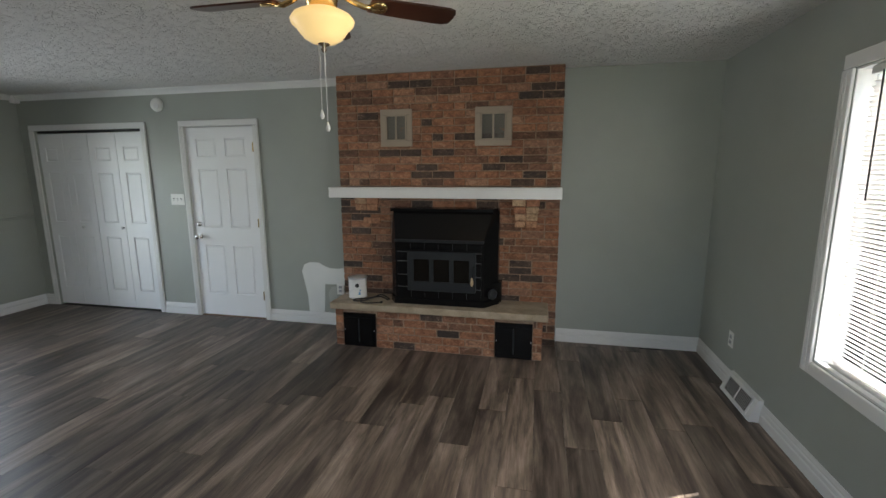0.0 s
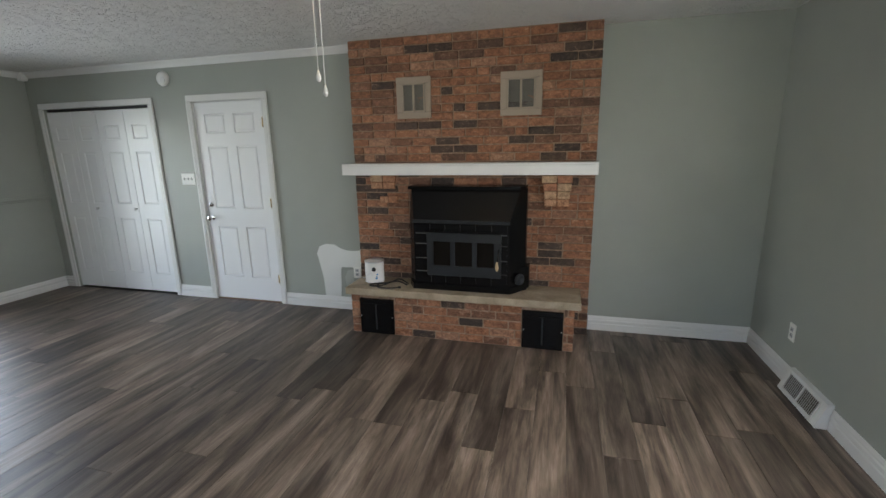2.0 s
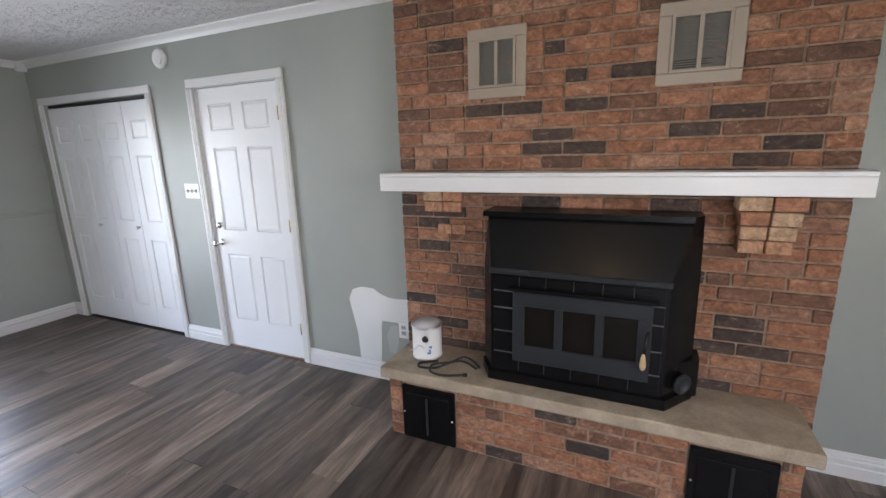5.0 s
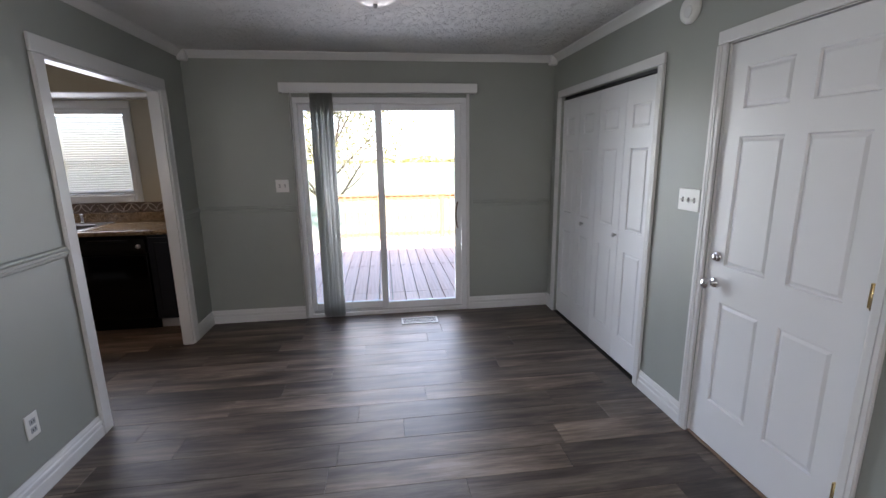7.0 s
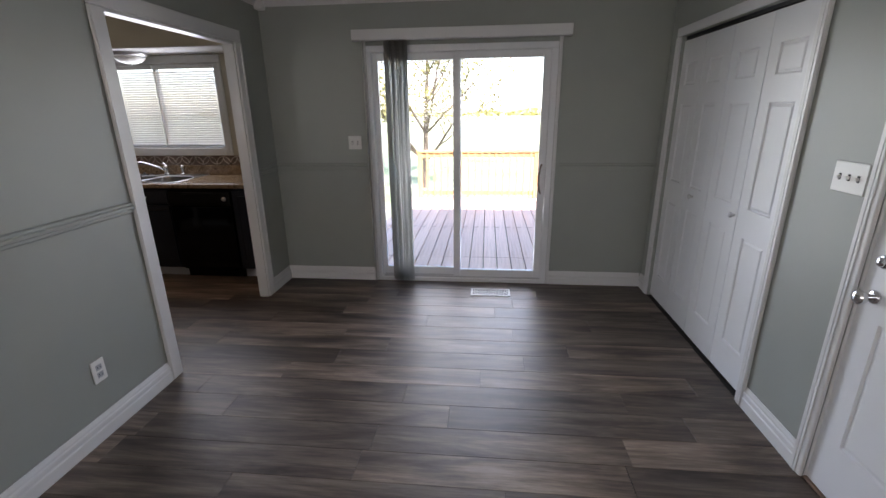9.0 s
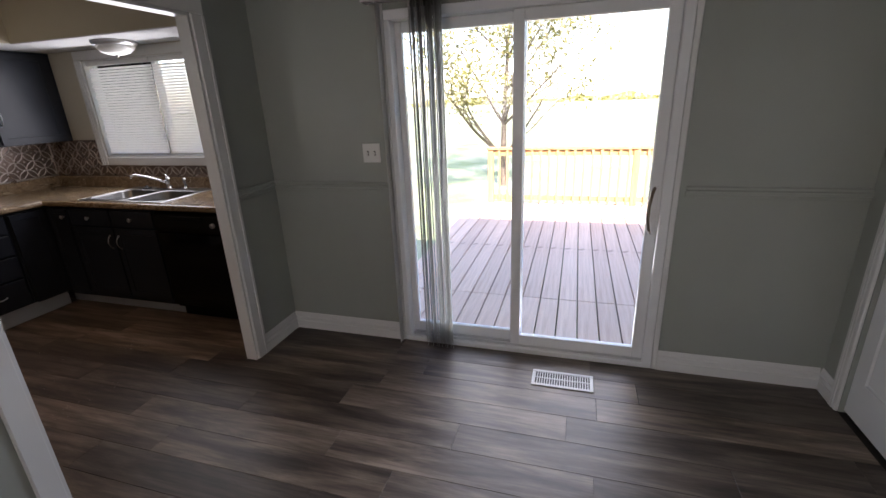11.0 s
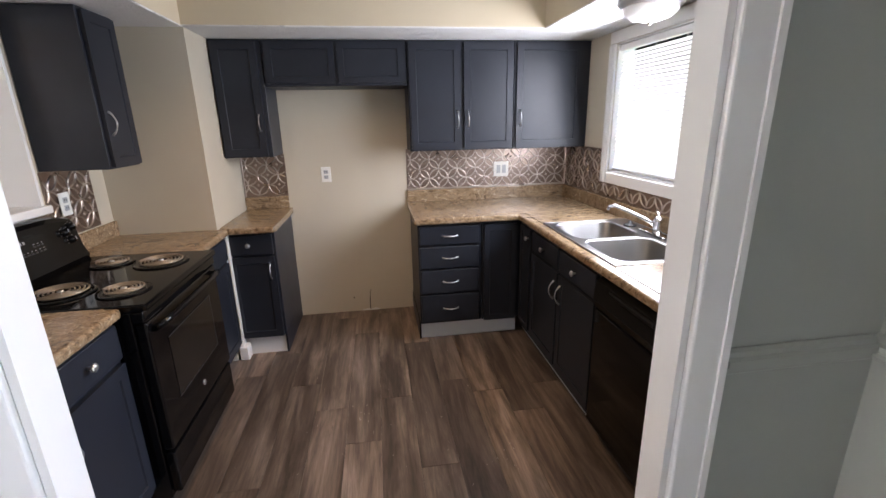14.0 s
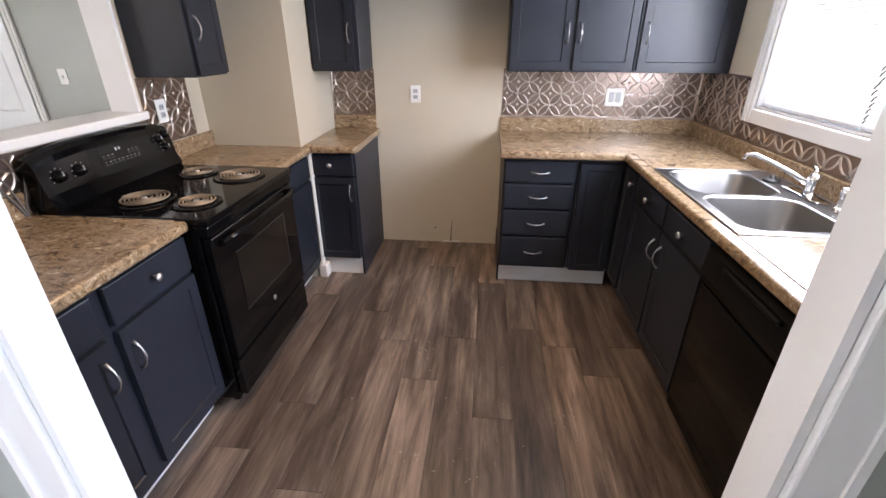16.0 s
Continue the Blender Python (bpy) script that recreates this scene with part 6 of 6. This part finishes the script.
def tree(at, height, spread, seed, leaves, label, leaf=0.046):
    rng = random.Random(seed)
    t = thing("tree", at, label, "tree")
    wood_bms, tips = [], []

    def limb(p, d, length, r, depth):
        pts, rr = [p.copy()], [r]
        q = p.copy()
        for k in range(5):
            d = (d + Vector((rng.uniform(-1, 1), rng.uniform(-1, 1), rng.uniform(-0.3, 0.7))) * (0.05 if depth == 0 else 0.16)).normalized()
            q = q + d * length / 5
            pts.append(q.copy())
            rr.append(r * (1 - 0.13 * (k + 1)))
            if depth >= 2:
                tips.append(q.copy())
            if depth < 4 and (k >= 1 or depth == 0):
                for _ in range(1 if depth else 3):
                    side = Vector((rng.uniform(-1, 1), rng.uniform(-1, 1), rng.uniform(0.0, 0.7))).normalized()
                    limb(q, (d * 0.55 + side).normalized(), length * (rng.uniform(0.55, 0.85) if depth == 0 else rng.uniform(0.5, 0.68)), rr[-1] * 0.6, depth + 1)
        wood_bms.append((pts, rr, depth))
    limb(Vector(at), Vector((0, 0, 1)), height * 0.6, 0.1, 0)
    verts, faces = [], []
    for pts, rr, depth in wood_bms:
        seg = 9 if depth == 0 else 5 if depth < 3 else 3
        base = len(verts)
        for i, p in enumerate(pts):
            d = (pts[min(i + 1, len(pts) - 1)] - pts[max(i - 1, 0)]).normalized()
            u = d.cross(Vector((0.31, 0.2, 0.93))).normalized()
            w = d.cross(u)
            verts += [p + rr[i] * (math.cos(6.2832 * k / seg) * u + math.sin(6.2832 * k / seg) * w) for k in range(seg)]
        for i in range(len(pts) - 1):
            faces += [(base + i * seg + k, base + i * seg + (k + 1) % seg, base + (i + 1) * seg + (k + 1) % seg, base + (i + 1) * seg + k) for k in range(seg)]
    me = bpy.data.meshes.new("trunk")
    me.from_pydata([tuple(v) for v in verts], [], faces)
    me.materials.append(M["bark"])
    o = new("trunk", me)
    o.parent, o.matrix_parent_inverse = t, t.matrix_basis.inverted()
    verts, faces = [], []
    for _ in range(leaves):
        c = rng.choice(tips) + Vector((rng.gauss(0, 1), rng.gauss(0, 1), rng.gauss(0, 1))) * 0.13
        a = Vector((rng.uniform(-1, 1), rng.uniform(-1, 1), rng.uniform(-1, 1))).normalized()
        b = a.cross(Vector((rng.uniform(-1, 1), rng.uniform(-1, 1), 0.3))).normalized()
        s = leaf * rng.uniform(0.6, 1.4)
        k = len(verts)
        verts += [c - a * s, c + b * s * 0.55, c + a * s, c - b * s * 0.55]
        faces.append((k, k + 1, k + 2, k + 3))
    me = bpy.data.meshes.new("crown")
    me.from_pydata([tuple(v) for v in verts], [], faces)
    me.materials.append(M["leaf"])
    o = tagged(new("crown", me), "sparse yellow-green spring leaves", kind="stuff")
    o.parent, o.matrix_parent_inverse = t, t.matrix_basis.inverted()
    return t


tree((-15.5, 0.6, -0.76), 6.8, 3.0, 3, 17000, "young tree with sparse yellow-green spring leaves")
rng = random.Random(12)
verts, faces = [], []
for _ in range(2600):
    y = rng.uniform(-160, 160)
    x = -150 + rng.uniform(-8, 8)
    hgt = (0.4 + 1.0 * math.sin(y * 0.13) + 0.8 * math.sin(y * 0.41 + 1)) * 0.9
    c = Vector((x, y, -0.75 + rng.uniform(0, max(0.4, hgt))))
    for _ in range(3):
        a = Vector((rng.uniform(-0.4, 0.4), rng.uniform(-1, 1), rng.uniform(-1, 1))).normalized()
        b = a.cross(Vector((1, 0.2, 0.1))).normalized()
        k = len(verts)
        verts += [tuple(c - a), tuple(c + b * 0.8), tuple(c + a), tuple(c - b * 0.8)]
        faces.append((k, k + 1, k + 2, k + 3))
me = bpy.data.meshes.new("far_woods")
me.from_pydata(verts, [], faces)
me.materials.append(M["leaf"])
tagged(new("far_woods", me), "distant line of green trees beyond the lawn", "woods", kind="stuff")

# ---- small traces: crumbs, cable, cracked plaster ----
rng = random.Random(31)
verts, faces = [], []
for cx, cy, sx, sy, n in ((-4.77, -0.86, 0.05, 0.05, 16), (-4.84, -0.18, 0.06, 0.05, 22), (-5.42, -0.46, 0.05, 0.05, 14), (-5.04, -0.17, 0.05, 0.04, 10), (-4.9, -0.7, 0.4, 0.6, 60)):
    for _ in range(n):
        x, y, s = rng.gauss(cx, sx), rng.gauss(cy, sy), rng.uniform(0.0008, 0.003)
        a = rng.uniform(0, 6.28)
        k = len(verts)
        for m in range(3):
            verts.append((x + s * math.cos(a + 2.1 * m) * rng.uniform(0.6, 1.7), y + s * math.sin(a + 2.1 * m), 0.0003))
        verts.append((x, y, 0.0006 + s * 0.6))
        faces += [(k, k + 1, k + 3), (k + 1, k + 2, k + 3), (k + 2, k, k + 3)]
me = bpy.data.meshes.new("plaster_crumbs")
me.from_pydata(verts, [], faces)
me.materials.append(M["crumb"])
tagged(new("plaster_crumbs", me), "pale plaster crumbs scattered on the kitchen floor", "debris", kind="stuff")
cable = thing("appliance_cable", (XP - 0.03, -0.37, 0.95), "loose pale grey cable looped behind the range", "cable")
for y0, ym, zt in ((-0.375, -0.33, 1.11), (-0.36, -0.4, 1.1), (-0.372, -0.3, 1.09)):
    part("loop", tube([(XP - 0.02, y0, 0.9), (XP - 0.025, y0 + (ym - y0) * 0.5, 0.99), (XP - 0.03, ym, 1.06), (XP - 0.025, ym + (ym - y0) * 0.4, zt), (XP - 0.014, ym + (ym - y0) * 1.1, zt - 0.02)], 0.0045, 8), "cable", cable)
tagged(part("wall_crack", prism([(-4.798, 0.0), (-4.79, 0.0), (-4.792, 0.1), (-4.8, 0.17), (-4.812, 0.2), (-4.803, 0.165), (-4.799, 0.1)], "y", YK, YK + 0.0015), "slot"), "dark crack low in the beige wall", "wall crack")
tagged(part("screw_hole", lathe([(0.007, 0.0), (0.006, 0.0012), (0.001, 0.0013)], 10, (-4.665, YK, 0.125), "y"), "slot"), "small dark screw hole in the beige wall", "wall hole")
tagged(part("torn_paper_edge", prism([(-4.88, 0.0), (-4.72, 0.0), (-4.73, 0.012), (-4.77, 0.017), (-4.8, 0.01), (-4.84, 0.02), (-4.87, 0.009)], "y", YK, YK + 0.003), "patch"), "torn pale drywall edge above the floor", "drywall edge")

# ---- bricks ----
brick_rng = random.Random(21)
brick_meshes = {}


def brick(parent, x0, x1, y_face, z0, z1, axis="y"):
    w = round((x1 - x0) * 200) / 200
    key = (w, round(z1 - z0, 3), axis, brick_rng.randrange(3))
    if key not in brick_meshes:
        bm = box(-w / 2, w / 2, -0.045, 0.045, -(z1 - z0) / 2, (z1 - z0) / 2, 0.0035)
        for v in bm.verts:
            v.co += Vector([brick_rng.uniform(-0.0016, 0.0016) for _ in range(3)])
        if axis == "x":
            bmesh.ops.rotate(bm, verts=bm.verts, matrix=Matrix.Rotation(radians(90), 3, "Z"))
        me = bpy.data.meshes.new("brick")
        bm.to_mesh(me)
        bm.free()
        me.materials.append(M["brick"])
        brick_meshes[key] = me
    o = new("brick", brick_meshes[key])
    o.parent, o.matrix_parent_inverse = parent, parent.matrix_basis.inverted()
    j = brick_rng.uniform(-0.002, 0.002)
    if axis == "y":
        o.location = ((x0 + x1) / 2, y_face + 0.045 + j, (z0 + z1) / 2)
    else:
        o.location = (y_face - 0.045 + j, (x0 + x1) / 2, (z0 + z1) / 2)


def courses(parent, x0, x1, y_face, z0, z1, n, holes=()):
    ch = (z1 - z0) / n
    for r in range(n):
        x = x0
        lo, hi = z0 + r * ch + 0.0055, z0 + (r + 1) * ch - 0.005
        w = 0.1 if r % 2 else 0.2
        if brick_rng.random() < 0.3:
            w = brick_rng.choice((0.1, 0.15, 0.2))
        while x < x1 - 0.03:
            b = min(x + w, x1)
            if x1 - b < 0.04:
                b = x1
            spans = [(x, b)]
            for hx0, hx1, hz0, hz1 in holes:
                if lo < hz1 and hi > hz0:
                    spans = [s for a, c in spans for s in ((a, min(c, hx0)), (max(a, hx1), c)) if s[1] - s[0] > 0.03]
            for a, c in spans:
                brick(parent, a + 0.005, c - 0.005, y_face, lo, hi)
            x, w = b, (0.1 if brick_rng.random() < 0.1 else 0.2)


courses(chimney, BX0, BX1, BY - 0.004, 0.0, ZC - 0.004, 37, [(-1.4, -0.5, 0.4, 1.2), (HX0 + 0.06, HX1 - 0.06, 0.0, 0.35)])
courses(hearth, HX0, HX1, HY, 0.0, HZ, 5, [(-1.842, -1.533, 0, 0.318), (-0.47, -0.156, 0, 0.318)])
for r in range(5):
    for a, b in (((3.44, 3.56), (3.56, 3.69)) if r % 2 else ((3.44, 3.69),)):
        brick(hearth, a + 0.004, b - 0.004, HX1, r * 0.07 + 0.005, r * 0.07 + 0.066, "x")

# ---- floor planks ----
plank_rng = random.Random(5)
plank_meshes = {}
PW = 0.182
x = XK
while x < XE:
    xa, xb = x, min(x + PW, XE)
    ya, yb = (YK if xa < XP else YS), (YN if xb > XW - 0.02 else YOK)
    y = ya - plank_rng.uniform(0, 1.2)
    while y < yb:
        a, b = max(y, ya), min(y + 1.22, yb)
        if b - a > 0.05:
            key = (round(xb - xa, 3), round(b - a, 2))
            if key not in plank_meshes:
                w, l = xb - xa - 0.0012, key[1] - 0.0012
                me = bpy.data.meshes.new("plank")
                bm = box(-w / 2, w / 2, -l / 2, l / 2, -0.006, 0, 0.0009)
                bm.to_mesh(me)
                bm.free()
                me.materials.append(M["plank"])
                plank_meshes[key] = me
            o = new("plank", plank_meshes[key])
            o.parent = floor
            o.location = ((xa + xb) / 2, (a + b) / 2, 0)
        y += 1.22
    x += PW
